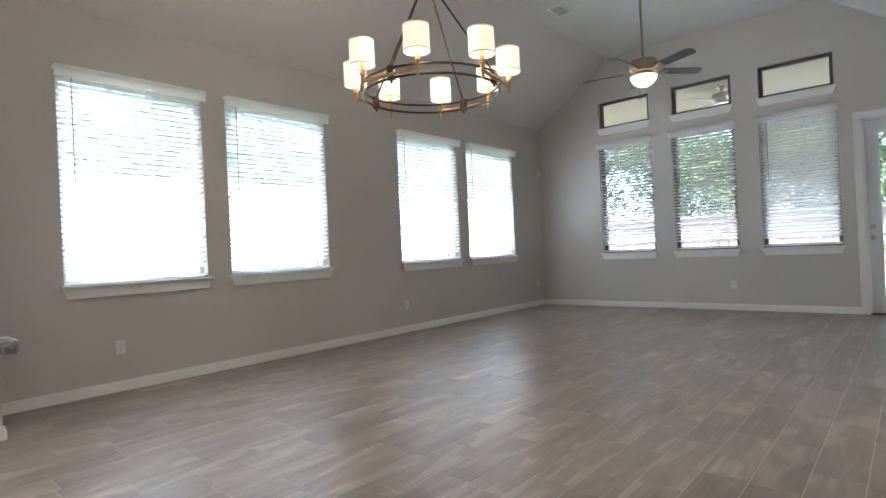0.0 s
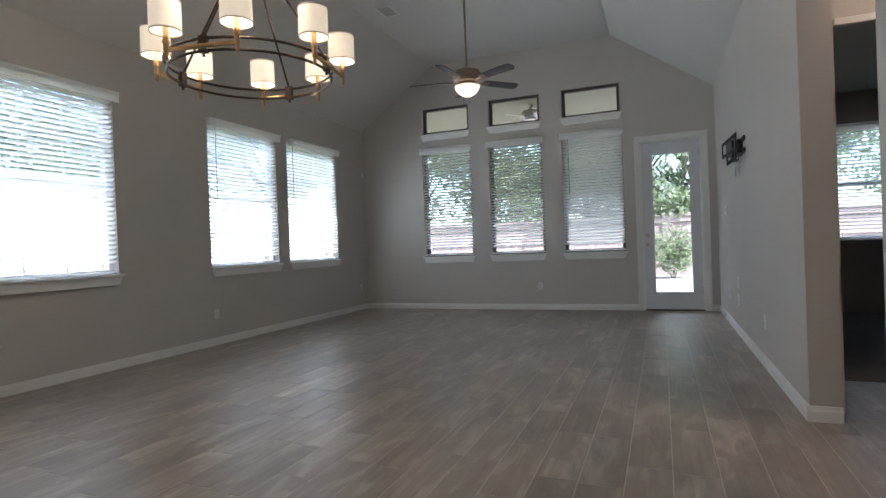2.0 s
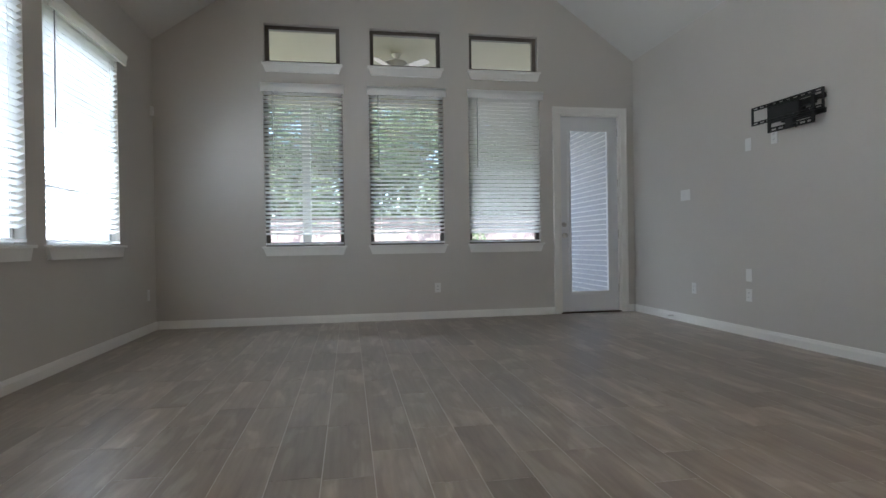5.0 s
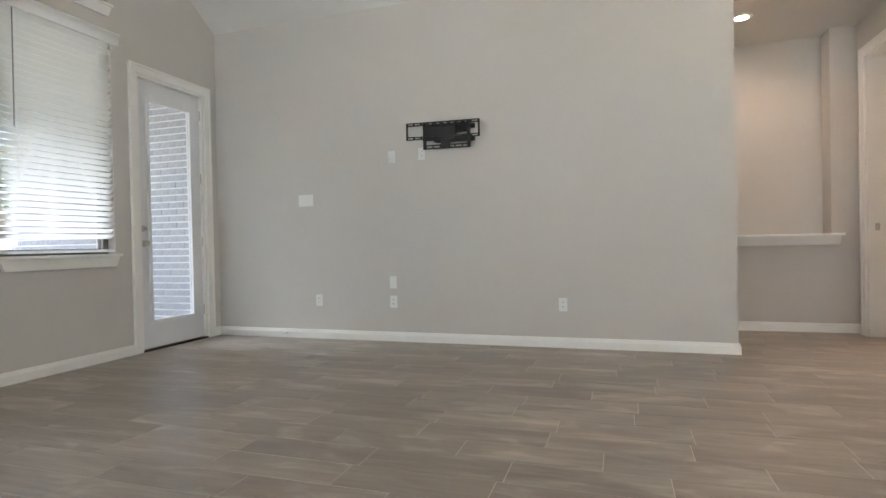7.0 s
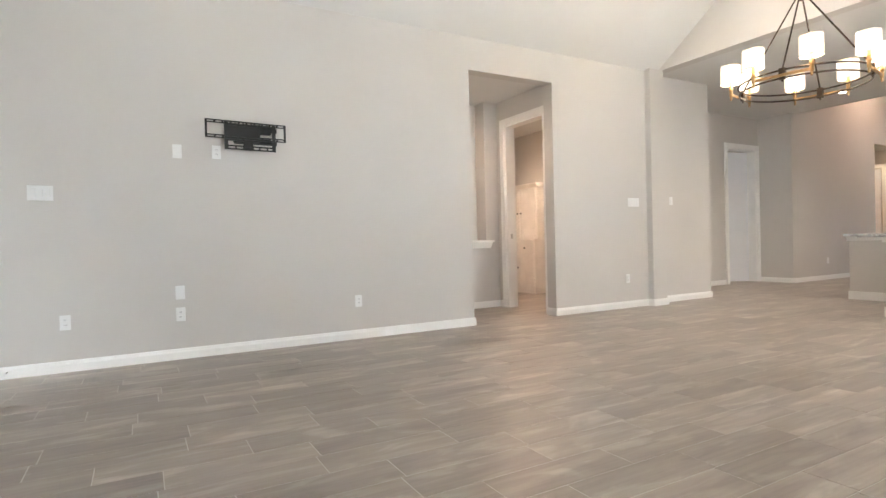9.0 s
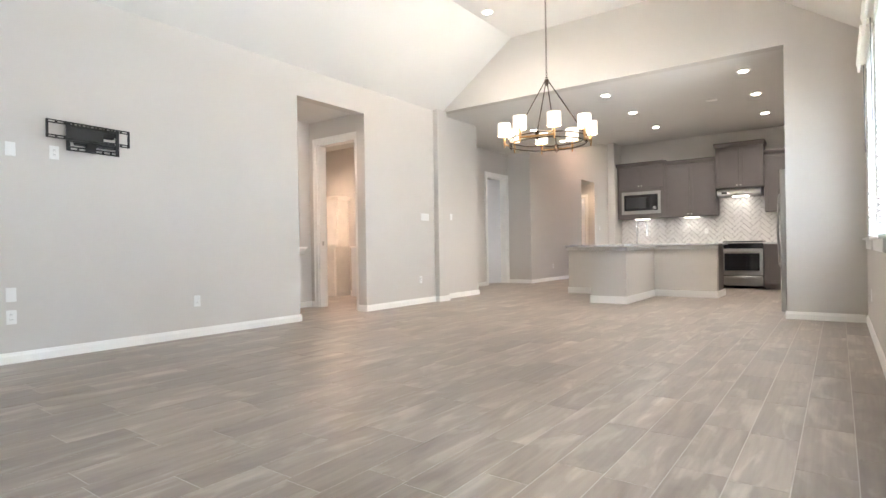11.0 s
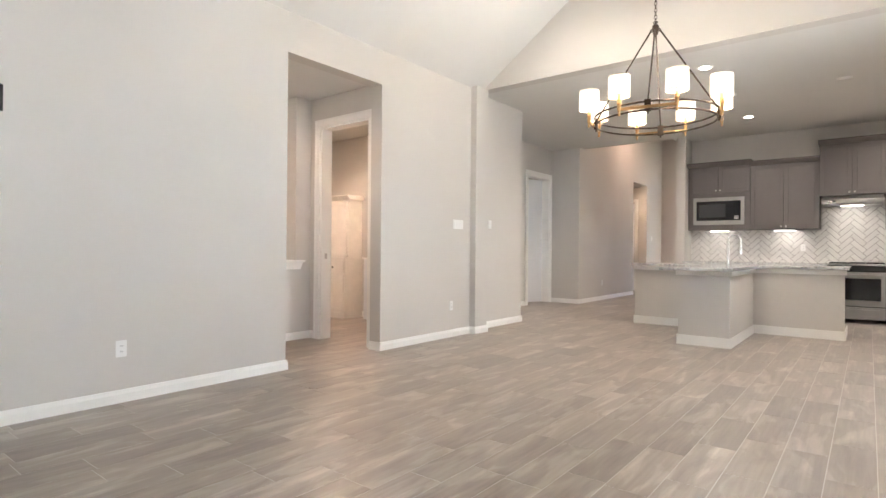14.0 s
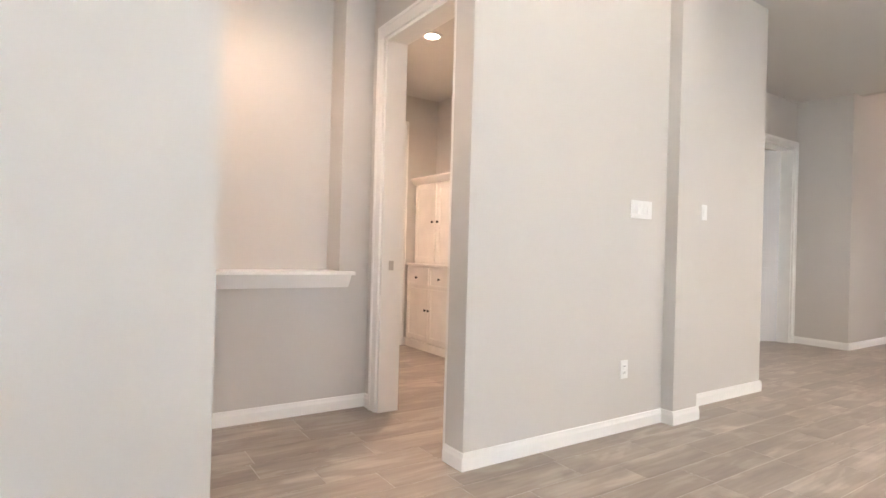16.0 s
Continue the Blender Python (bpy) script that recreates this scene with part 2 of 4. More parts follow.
def leaf_material():
    """Thin leaves that glow a little where light comes through."""
    m = material("green_leaf", (0.15, 0.185, 0.115), 0.5, vary=0.35, scale=1.2)
    nt = m.node_tree
    tr = nt.nodes.new("ShaderNodeBsdfTranslucent")
    tr.inputs["Color"].default_value = (0.34, 0.43, 0.25, 1)
    mx = nt.nodes.new("ShaderNodeMixShader")
    mx.inputs[0].default_value = 0.45
    nt.links.new(nt.nodes["Principled BSDF"].outputs[0], mx.inputs[1])
    nt.links.new(tr.outputs[0], mx.inputs[2])
    nt.links.new(mx.outputs[0], nt.nodes["Material Output"].inputs[0])
    return m


M_LEAF = leaf_material()
M_BARK = material("grey_bark", (0.16, 0.13, 0.10), 0.9, vary=0.3, scale=9, bump=0.6, bump_scale=40)
M_PORCH = material("cream_porch_ceiling", (0.42, 0.40, 0.29), 0.8, vary=0.03)
M_DARKDOOR = material("dark_stained_door", (0.05, 0.03, 0.02), 0.35, vary=0.2, scale=4, stretch=(10, 10, 1))
M_CARPET = material("grey_carpet", (0.25, 0.24, 0.24), 0.98, vary=0.12, scale=30, bump=0.6, bump_scale=250)

# ---- mesh helpers ----


def bx(bm, x0, y0, z0, x1, y1, z1, bevel=0.0):
    r = bmesh.ops.create_cube(bm, size=1.0, matrix=Matrix.LocRotScale(((x0 + x1) / 2, (y0 + y1) / 2, (z0 + z1) / 2), None, (abs(x1 - x0), abs(y1 - y0), abs(z1 - z0))))
    if bevel:
        edges = list({e for v in r["verts"] for e in v.link_edges})
        bmesh.ops.bevel(bm, geom=edges, offset=bevel, segments=2, affect="EDGES", profile=0.5)
    return bm


def box(x0, y0, z0, x1, y1, z1, bevel=0.0):
    return bx(bmesh.new(), x0, y0, z0, x1, y1, z1, bevel)


def cyl(bm, p0, p1, r0, r1=None, seg=16):
    p0, p1 = Vector(p0), Vector(p1)
    d = p1 - p0
    m = Matrix.Translation((p0 + p1) / 2) @ d.to_track_quat("Z", "Y").to_matrix().to_4x4()
    bmesh.ops.create_cone(bm, cap_ends=True, segments=seg, radius1=r0, radius2=r0 if r1 is None else r1, depth=d.length, matrix=m)
    return bm


def lathe(bm, profile, centre=(0, 0, 0), seg=24):
    cx, cy, cz = centre
    rings = []
    for r, z in profile:
        rings.append([bm.verts.new((cx + r * math.cos(2 * math.pi * i / seg), cy + r * math.sin(2 * math.pi * i / seg), cz + z)) for i in range(seg)])
    for a, b in zip(rings, rings[1:]):
        for i in range(seg):
            bm.faces.new((a[i], a[(i + 1) % seg], b[(i + 1) % seg], b[i]))
    for ring, flip in ((rings[0], True), (rings[-1], False)):
        bm.faces.new(ring[::-1] if flip else ring)
    bmesh.ops.recalc_face_normals(bm, faces=bm.faces)
    return bm


def torus(bm, centre, radius, tube, seg=48, sides=8, flat=1.0):
    cx, cy, cz = centre
    rings = []
    for i in range(seg):
        a = 2 * math.pi * i / seg
        ring = []
        for j in range(sides):
            b = 2 * math.pi * j / sides
            r = radius + tube * math.cos(b)
            ring.append(bm.verts.new((cx + r * math.cos(a), cy + r * math.sin(a), cz + flat * tube * math.sin(b))))
        rings.append(ring)
    for i in range(seg):
        a, b = rings[i], rings[(i + 1) % seg]
        for j in range(sides):
            bm.faces.new((a[j], b[j], b[(j + 1) % sides], a[(j + 1) % sides]))
    return bm


def tube(bm, pts, r, seg=10):
    for p, q in zip(pts, pts[1:]):
        cyl(bm, p, q, r, seg=seg)
    for p in pts[1:-1]:
        bmesh.ops.create_uvsphere(bm, u_segments=seg, v_segments=6, radius=r, matrix=Matrix.Translation(p))
    return bm


def prism(bm, outline, lo, hi, axis="y"):
    """An outline of (u, z), drawn out along an axis; u is x for axis y, and y for axis x; for axis z the outline is (x, y)."""
    def at(u, w, k):
        return (u, k, w) if axis == "y" else (k, u, w) if axis == "x" else (u, w, k)
    a = [bm.verts.new(at(u, w, lo)) for u, w in outline]
    b = [bm.verts.new(at(u, w, hi)) for u, w in outline]
    bm.faces.new(a)
    bm.faces.new(b[::-1])
    n = len(a)
    for i in range(n):
        bm.faces.new((a[i], b[i], b[(i + 1) % n], a[(i + 1) % n]))
    bmesh.ops.recalc_face_normals(bm, faces=bm.faces)
    return bm


def mesh_of(name, bm, mat, smooth=False):
    me = bpy.data.meshes.new(name)
    bm.to_mesh(me)
    bm.free()
    me.materials.append(mat)
    if smooth:
        for p in me.polygons:
            p.use_smooth = True
        me.set_sharp_from_angle(angle=radians(40))
    return me


def part(name, bm, mat, parent=None, label="", smooth=False):
    ob = new(name, mesh_of(name, bm, mat, smooth))
    if parent:
        ob.parent = parent
    return tagged(ob, label)


def share(name, me, parent, loc, rot=(0, 0, 0)):
    ob = new(name, me)
    ob.parent = parent
    ob.location = loc
    ob.rotation_euler = rot
    return ob


def thing(name, loc, label, category, group="", rz=0.0, kind=""):
    ob = new(name)
    ob.empty_display_size = 0.1
    ob.location = loc
    ob.rotation_euler = (0, 0, radians(rz))
    return tagged(ob, label, category, group, kind)


def setting(name, bm, mat, label="", smooth=False):
    return tagged(part(name, bm, mat, None, label, smooth), kind="structure")


def wall_mesh(axis, c0, c1, u0, u1, z0, top, holes=()):
    """A wall of real thickness from c0 to c1 across, u0 to u1 along; top is a height or a function of u; holes are (u0, u1, z0, z1)."""
    bm = bmesh.new()
    tz = top if callable(top) else (lambda u: top)
    cuts = {u0, u1}
    for h in holes:
        cuts |= {h[0], h[1]}
    if callable(top):
        cuts |= {u for u in (FX0, FX1) if u0 < u < u1}
    cuts = sorted(cuts)
    for a, b in zip(cuts, cuts[1:]):
        spans, z = [], z0
        for h in sorted((h for h in holes if h[0] <= a + 1e-6 and h[1] >= b - 1e-6), key=lambda h: h[2]):
            if h[2] > z:
                spans.append((z, h[2], h[2]))
            z = h[3]
        spans.append((z, tz(a), tz(b)))
        for lo, ha, hb in spans:
            prism(bm, [(a, lo), (b, lo), (b, hb), (a, ha)], c0, c1, axis)
    return bm


def vault(x):
    if x < FX0:
        return SPRING + (FLAT - SPRING) * (x - XW) / (FX0 - XW)
    if x > FX1:
        return SPRING + (FLAT - SPRING) * (XE - x) / (XE - FX1)
    return FLAT


BASE = [(0, 0), (0.016, 0), (0.016, 0.06), (0.011, 0.072), (0.008, 0.088), (0, 0.09)]


def baseboard(axis, at, lo, hi, side, name="baseboard"):
    """A moulded skirting board along a wall face; side +1 or -1 is the way that it stands out from the face."""
    bm = bmesh.new()
    if axis == "x":
        prism(bm, [(at + side * d, z) for d, z in BASE], lo, hi, "y")
    else:
        prism(bm, [(at + side * d, z) for d, z in BASE], lo, hi, "x")
    return setting(name, bm, M_TRIM)

# ---- structure ----
WIN_W = [(1.68, 2.865), (3.11, 4.32), (5.52, 6.76), (7.0, 8.26)]
WIN_N = [(-2.81, -1.92), (-1.61, -0.72), (-0.41, 0.50)]
W_LO, W_HI = 0.93, 2.70
N_LO, N_HI = 0.90, 2.74
TR_LO, TR_HI = 3.01, 3.46
DOOR = (0.755, 1.562, 0.0, 2.505)

setting("wall_west", wall_mesh("x", XW - T, XW, -4.1, YN + T, 0, 3.6, [(a, b, W_LO, W_HI) for a, b in WIN_W]), M_WALL)
setting("wall_north", wall_mesh("y", YN, YN + T, XW - T, XE, 0, lambda x: vault(max(XW, min(XE, x))) + 0.1,
        [(a, b, N_LO, N_HI) for a, b in WIN_N] + [(a + 0.02, b - 0.02, TR_LO, TR_HI) for a, b in WIN_N] + [DOOR]), M_WALL)
# television wall, cased opening and the wall beyond it
OPN = (3.015, 4.21, 0.0, 2.85)
setting("wall_east", wall_mesh("x", XE, XE + T, 1.37, YN, 0, SPRING + 0.1, [OPN]), M_WALL)
setting("wall_column", box(XE - 0.09, 1.10, 0, XE + T, 1.37, KC), M_WALL)
setting("wall_partition", box(XE + 0.10, -0.14, 0, XE + 0.26, 1.10, KC), M_WALL)
# gable wall over the kitchen opening, and the wing wall
setting("wall_south", wall_mesh("y", YS - T, YS, XW, XE + T, KC, lambda x: vault(max(XW, min(XE, x))) + 0.1), M_WALL)
setting("wall_wing", box(XW, YS - 0.17, 0, -3.235, YS, KC), M_WALL)

bm = bmesh.new()
prism(bm, [(XW - 0.1, SPRING - 0.07), (FX0, FLAT), (FX1, FLAT), (XE + 0.1, SPRING - 0.07), (XE + 0.1, SPRING + 0.15), (FX1, FLAT + 0.15), (FX0, FLAT + 0.15), (XW - 0.1, SPRING + 0.15)], YS - T, YN + T, "y")
setting("ceiling_vault", bm, M_CEIL)
setting("ceiling_kitchen", box(XW - T, -4.25, KC, 0.60, YS - T, KC + 0.12), M_CEIL)
setting("ceiling_hall", box(0.60, -3.52, KC, 3.4, YS - T, KC + 0.12), M_CEIL)

# kitchen and hall walls
KB = -4.06
setting("wall_kitchen_back", box(XW - T, KB - T, 0, 0.36, KB, KC), M_WALL)
setting("wall_kitchen_stub", box(0.36, -9.0, 0, 0.51, -3.58, 4.6), M_WALL)
setting("wall_hall_door", wall_mesh("x", 3.00, 3.16, -3.36, 1.03, 0, KC, [(-3.26, -2.36, 0, 2.62)]), M_WALL)
setting("wall_hall_return", box(2.36, -3.52, 0, 3.30, -3.36, 4.6), M_WALL)
setting("wall_hall_side", wall_mesh("x", 2.36, 2.52, -9.0, -3.52, 0, 4.6, [(-7.68, -6.62, 0, 2.86)]), M_WALL)
setting("wall_foyer_front", wall_mesh("y", -9.16, -9.0, 0.42, 3.4, 0, 4.6, [(0.86, 1.78, 0, 2.50), (0.88, 1.74, 2.80, 3.60)]), M_WALL)
setting("wall_foyer_header", box(0.51, -3.64, KC + 0.003, 2.36, -3.52, 4.6), M_WALL)
setting("ceiling_foyer", box(0.42, -9.16, 4.5, 3.4, -3.36, 4.6), M_CEIL)
setting("wall_side_hall", box(3.72, -8.2, 0, 3.85, -6.4, 2.86), M_WALL)
setting("ceiling_side_hall", box(2.52, -8.2, 2.86, 3.85, -6.4, 2.95), M_CEIL)
setting("wall_side_hall_end", box(2.52, -8.2, 0, 3.72, -8.05, 2.86), M_WALL)
setting("wall_side_hall_start", box(2.52, -6.6, 0, 3.72, -6.45, 2.86), M_WALL)
# room behind the hall door
setting("wall_far_room", wall_mesh("x", 5.6, 5.75, -3.52, 0.90, 0, KC, [(-2.6, -1.0, 0.9, 2.5)]), M_WALL)
setting("ceiling_far_room", box(3.4, -3.52, KC, 5.75, 1.0, KC + 0.12), M_CEIL)
setting("wall_far_room_north", box(3.16, 0.90, 0, 5.75, 1.03, KC), M_WALL)
setting("wall_far_room_south", box(3.16, -3.66, 0, 5.75, -3.52, KC), M_WALL)

# vestibule, with a recessed ledge, and the laundry beyond its door
VC = 2.90
LD = (2.015, 2.835, 0.0, 2.535)
setting("wall_vestibule_south", wall_mesh("y", 2.80, 2.95, XE + T, 5.2, 0, VC, [LD]), M_WALL)
setting("wall_vestibule_corner", box(3.03, 2.95, 0, 3.40, 3.17, VC), M_WALL)
setting("wall_ledge", box(3.03, 3.17, 0, 3.18, 4.55, 0.90), M_WALL)
setting("wall_niche_back", box(3.26, 3.17, 0.9, 3.40, 4.55, VC), M_WALL)
setting("ceiling_vestibule", box(XE + T, 1.03, VC, 5.2, 4.5, VC + 0.1), M_CEIL)
setting("wall_laundry_back", box(XE + 0.26, 1.03, 0, 5.2, 1.10, VC), M_WALL)
setting("wall_laundry_east", box(5.05, 1.10, 0, 5.2, 2.80, VC), M_WALL)
# bedroom beyond the vestibule
setting("wall_bedroom_south", wall_mesh("y", 4.40, 4.55, XE + T, 6.2, 0, VC, [(1.98, 3.0, 0, 2.32)]), M_WALL)
setting("wall_bedroom_north", wall_mesh("y", YN, YN + T, XE, 6.2, 0, VC + 0.4, [(3.05, 4.30, 0.95, 2.46)]), M_WALL)
setting("wall_bedroom_east", box(6.05, 4.55, 0, 6.2, YN, VC + 0.4), M_WALL)
setting("ceiling_bedroom", box(XE + T, 4.40, VC, 6.2, YN, VC + 0.1), M_CEIL)

# floor bed, just under the tiles
setting("floor", box(XW, -9.0, -0.12, 6.1, YN, -0.0009), M_GROUT)
setting("floor_bedroom", box(XE + T, 5.26, -0.006, 6.05, YN, 0.006), M_CARPET)

# skirting
baseboard("x", XW, YS, YN, 1)
baseboard("y", YN, XW + 0.016, DOOR[0] - 0.09, -1)
baseboard("y", YN, DOOR[1] + 0.09, XE - 0.016, -1)
baseboard("x", XE, OPN[1], YN, -1)
baseboard("x", XE, 1.37, OPN[0], -1)
baseboard("y", OPN[1], XE - 0.016, XE + T, -1)
baseboard("y", OPN[0], XE - 0.016, XE + T, 1)
baseboard("x", XE - 0.09, 1.10 - 0.016, 1.37 + 0.016, -1)
baseboard("y", 1.37, XE - 0.09, XE, 1)
baseboard("y", 1.10, XE - 0.09, XE + 0.10, -1)
baseboard("x", XE + 0.10, -0.14, 1.10, -1)
baseboard("y", -0.14, XE + 0.10 - 0.016, XE + 0.26, -1)
baseboard("x", XE + 0.26, -0.14, 1.03, 1)
baseboard("y", YS, XW + 0.016, -3.235 + 0.016, 1)
baseboard("x", -3.235, YS - 0.17, YS, 1)
baseboard("x", 3.00, -2.26, 1.03, -1)
baseboard("y", -3.36, 2.36 - 0.016, 3.00, 1)
baseboard("x", 2.36, -6.62, -3.36, -1)
baseboard("x", 2.36, -9.0, -7.68, -1)
baseboard("x", 0.51, -9.0, -3.58, 1)
baseboard("y", -9.0, 1.87, 2.36, 1)
baseboard("x", 3.03, 2.95, 4.40, -1)
baseboard("y", 2.95, 2.93, 3.03, 1)
baseboard("x", 5.05, 1.10, 2.80, -1)
baseboard("y", 1.10, 1.99, 5.05, 1)


def casing(name, axis, face, side, u0, u1, top, width=0.088, depth=0.022, jamb=T, frame_too=True):
    """Flat door casing with a raised outer edge, and the jamb lining inside the opening."""
    bm = bmesh.new()
    def b(ua, ub, za, zb, d0, d1, bev=0.004):
        lo, hi = sorted((face + side * d0, face + side * d1))
        if axis == "y":
            bx(bm, ua, lo, za, ub, hi, zb, bev)
        else:
            bx(bm, lo, ua, za, hi, ub, zb, bev)
    for ua, ub in ((u0 - width, u0 - 0.008), (u1 + 0.008, u1 + width)):
        b(ua, ub, 0, top + 0.008, 0, depth)
    b(u0 - width, u1 + width, top + 0.008, top + width, 0, depth)
    b(u0 - width - 0.006, u0 - width + 0.016, 0, top + width + 0.006, 0, depth + 0.007)
    b(u1 + width - 0.016, u1 + width + 0.006, 0, top + width + 0.006, 0, depth + 0.007)
    b(u0 - width + 0.016, u1 + width - 0.016, top + width - 0.016, top + width + 0.006, 0, depth + 0.007)
    if frame_too:
        b(u0 - 0.010, u0 + 0.014, 0, top, -jamb, 0.004, 0)
        b(u1 - 0.014, u1 + 0.010, 0, top, -jamb, 0.004, 0)
        b(u0 - 0.010, u1 + 0.010, top - 0.014, top + 0.010, -jamb, 0.004, 0)
    return setting(name, bm, M_TRIM)


casing("trim_patio_door", "y", YN, -1, DOOR[0], DOOR[1], DOOR[3], jamb=0.06)
laundry_trim = casing("trim_laundry_door", "y", 2.95, 1, LD[0], LD[1], LD[3], jamb=0.15)
part("strike_plate", box(2.8165, 2.865, 0.965, 2.8205, 2.90, 1.03), M_NICKEL, laundry_trim, "brushed nickel strike plate")
casing("trim_hall_door", "x", 3.00, -1, -3.26, -2.36, 2.60)
casing("trim_side_hall_door", "y", -8.05, 1, 2.80, 3.50, 2.45, frame_too=False)
casing("trim_laundry_inner_door", "x", 5.05, -1, 1.60, 2.50, 2.50, frame_too=False)
casing("trim_front_door", "y", -9.0, 1, 0.86, 1.78, 2.50)
setting("trim_bedroom_door", box(1.98, 4.375, 2.29, 3.0, 4.40, 2.33, 0.003), M_TRIM)


# ---- windows and blinds ----
def sill_and_apron(name, axis, face, side, u0, u1, z, deep=0.055):
    bm = bmesh.new()
    def b(ua, ub, za, zb, d0, d1, bev):
        lo, hi = sorted((face + side * d0, face + side * d1))
        if axis == "y":
            bx(bm, ua, lo, za, ub, hi, zb, bev)
        else:
            bx(bm, lo, ua, za, hi, ub, zb, bev)
    b(u0 - 0.03, u1 + 0.03, z - 0.022, z, -0.09, deep, 0.005)
    # apron with slanted ends
    out = [(u0 - 0.02, z - 0.022), (u1 + 0.02, z - 0.022), (u1 - 0.012, z - 0.108), (u0 + 0.012, z - 0.108)]
    lo, hi = sorted((face, face + side * 0.03))
    prism(bm, out, lo, hi, axis)
    return setting(name, bm, M_TRIM)


def window_unit(name, axis, face, side, u0, u1, z0, z1, mat, grid=False, rail=True, depth=0.11):
    """A vinyl window set back in its opening: frame, sashes, meeting rail, muntins and panes."""
    def b(bm, ua, ub, za, zb, d0, d1):
        lo, hi = sorted((face - side * d0, face - side * d1))
        if axis == "y":
            bx(bm, ua, lo, za, ub, hi, zb, 0.003)
        else:
            bx(bm, lo, ua, za, hi, ub, zb, 0.003)
    w = 0.045
    bm = bmesh.new()
    for ua, ub, za, zb in ((u0, u0 + w, z0, z1), (u1 - w, u1, z0, z1), (u0 + w, u1 - w, z0, z0 + w), (u0 + w, u1 - w, z1 - w, z1)):
        b(bm, ua, ub, za, zb, depth - 0.035, depth + 0.035)
    unit = setting(name, bm, mat)
    zm = (z0 + z1) / 2
    if rail:
        bm = bmesh.new()
        b(bm, u0 + w, u1 - w, zm - 0.022, zm + 0.022, depth - 0.025, depth + 0.025)
        part("meeting_rail", bm, mat, unit)
    panes = [(z0 + w, zm - 0.022), (zm + 0.022, z1 - w)] if rail else [(z0 + w, z1 - w)]
    for za, zb in panes:
        bm = bmesh.new()
        b(bm, u0 + w, u1 - w, za, zb, depth - 0.003, depth + 0.003)
        p = part("pane", bm, M_GLASS, unit)
        p.visible_shadow = False
        if grid:
            for i in (1, 2):
                um = u0 + w + (u1 - u0 - 2 * w) * i / 3
                bm = bmesh.new()
                b(bm, um - 0.009, um + 0.009, za, zb, depth + 0.006, depth + 0.016)
                part("muntin", bm, mat, unit)
            bm = bmesh.new()
            b(bm, u0 + w, u1 - w, (za + zb) / 2 - 0.009, (za + zb) / 2 + 0.009, depth + 0.007, depth + 0.017)
            part("muntin", bm, mat, unit)
    return unit


def blind(width, height, tilt, label, group):
    """A two-inch slatted blind that hangs from (0, 0, 0); the room is on the side of -y."""
    root = thing("window_blind", (0, 0, 0), label, "blind", group)
    bm = bmesh.new()
    prism(bm, [(-0.075, -0.085), (-0.055, -0.085), (-0.055, -0.01), (0.02, -0.01), (0.02, 0.012), (-0.088, 0.012), (-0.088, -0.004), (-0.080, -0.03)], -0.025 - width / 2, width / 2 + 0.025, "x")
    part("valance", bm, M_BLIND, root)
    part("head_rail", box(-width / 2, -0.010, -0.055, width / 2, 0.047, -0.012), M_BLIND, root)
    n = int((height - 0.12) / 0.0475)
    me = bpy.data.meshes.new("slat")
    bm = bmesh.new()
    bx(bm, -width / 2, -0.025, -0.0015, width / 2, 0.025, 0.0015)
    bm.to_mesh(me)
    bm.free()
    me.materials.append(M_BLIND)
    for i in range(n):
        share("slat", me, root, (0, 0.022, -0.085 - i * 0.0475), (radians(tilt + random.uniform(-2, 2)), 0, random.uniform(-0.001, 0.001)))
    part("bottom_rail", box(-width / 2, -0.006, -height, width / 2, 0.048, -height + 0.022, 0.004), M_BLIND, root)
    for u in (-width * 0.36, width * 0.36):
        bm = bmesh.new()
        for y in (-0.007, 0.051):
            bx(bm, u - 0.0012, y - 0.0008, -height + 0.02, u + 0.0012, y + 0.0008, -0.05)
        part("ladder_cord", bm, M_BLIND, root)
    bm = bmesh.new()
    cyl(bm, (-width / 2 + 0.10, -0.030, -0.05), (-width / 2 + 0.10, -0.024, -0.92), 0.0045, seg=8)
    part("tilt_wand", bm, M_WAND, root, "smoky grey tilt wand")
    return root


for i, (a, b) in enumerate(WIN_W):
    window_unit(f"window_{i + 1}", "x", XW, 1, a, b, W_LO, W_HI, M_VINYL, grid=True)
    sill_and_apron(f"trim_window_sill_{i + 1}", "x", XW, 1, a, b, W_LO)
    bl = blind(b - a - 0.01, W_HI - W_LO - 0.012, -29, "white slatted blind, lowered and half open in the side window", "blinds of the side windows")
    bl.matrix_basis = pose(XW + 0.0, (a + b) / 2, W_HI + 0.005, 0, 0, 90)
for i, (a, b) in enumerate(WIN_N):
    window_unit(f"window_{i + 5}", "y", YN, -1, a, b, N_LO, N_HI, M_BRONZE_FRAME, rail=False)
    sill_and_apron(f"trim_window_sill_{i + 5}", "y", YN, -1, a, b, N_LO)
    bl = blind(b - a - 0.01, N_HI - N_LO - 0.012, (-24, -22, -44)[i], ("white slatted blind, lowered with its slats open to the garden", "white slatted blind, lowered with its slats open to the garden", "white slatted blind, lowered with its slats nearly closed")[i], "blinds of the garden windows")
    bl.matrix_basis = pose((a + b) / 2, YN - 0.0, N_HI + 0.005, 0, 0, 0)
    window_unit(f"window_{i + 8}", "y", YN, -1, a + 0.02, b - 0.02, TR_LO, TR_HI, M_BRONZE_FRAME, rail=False, depth=0.10)
    sill_and_apron(f"trim_transom_sill_{i + 1}", "y", YN, -1, a + 0.02, b - 0.02, TR_LO, deep=0.045)
window_unit("window_13", "x", 5.6, -1, -2.6, -1.0, 0.9, 2.5, M_VINYL)
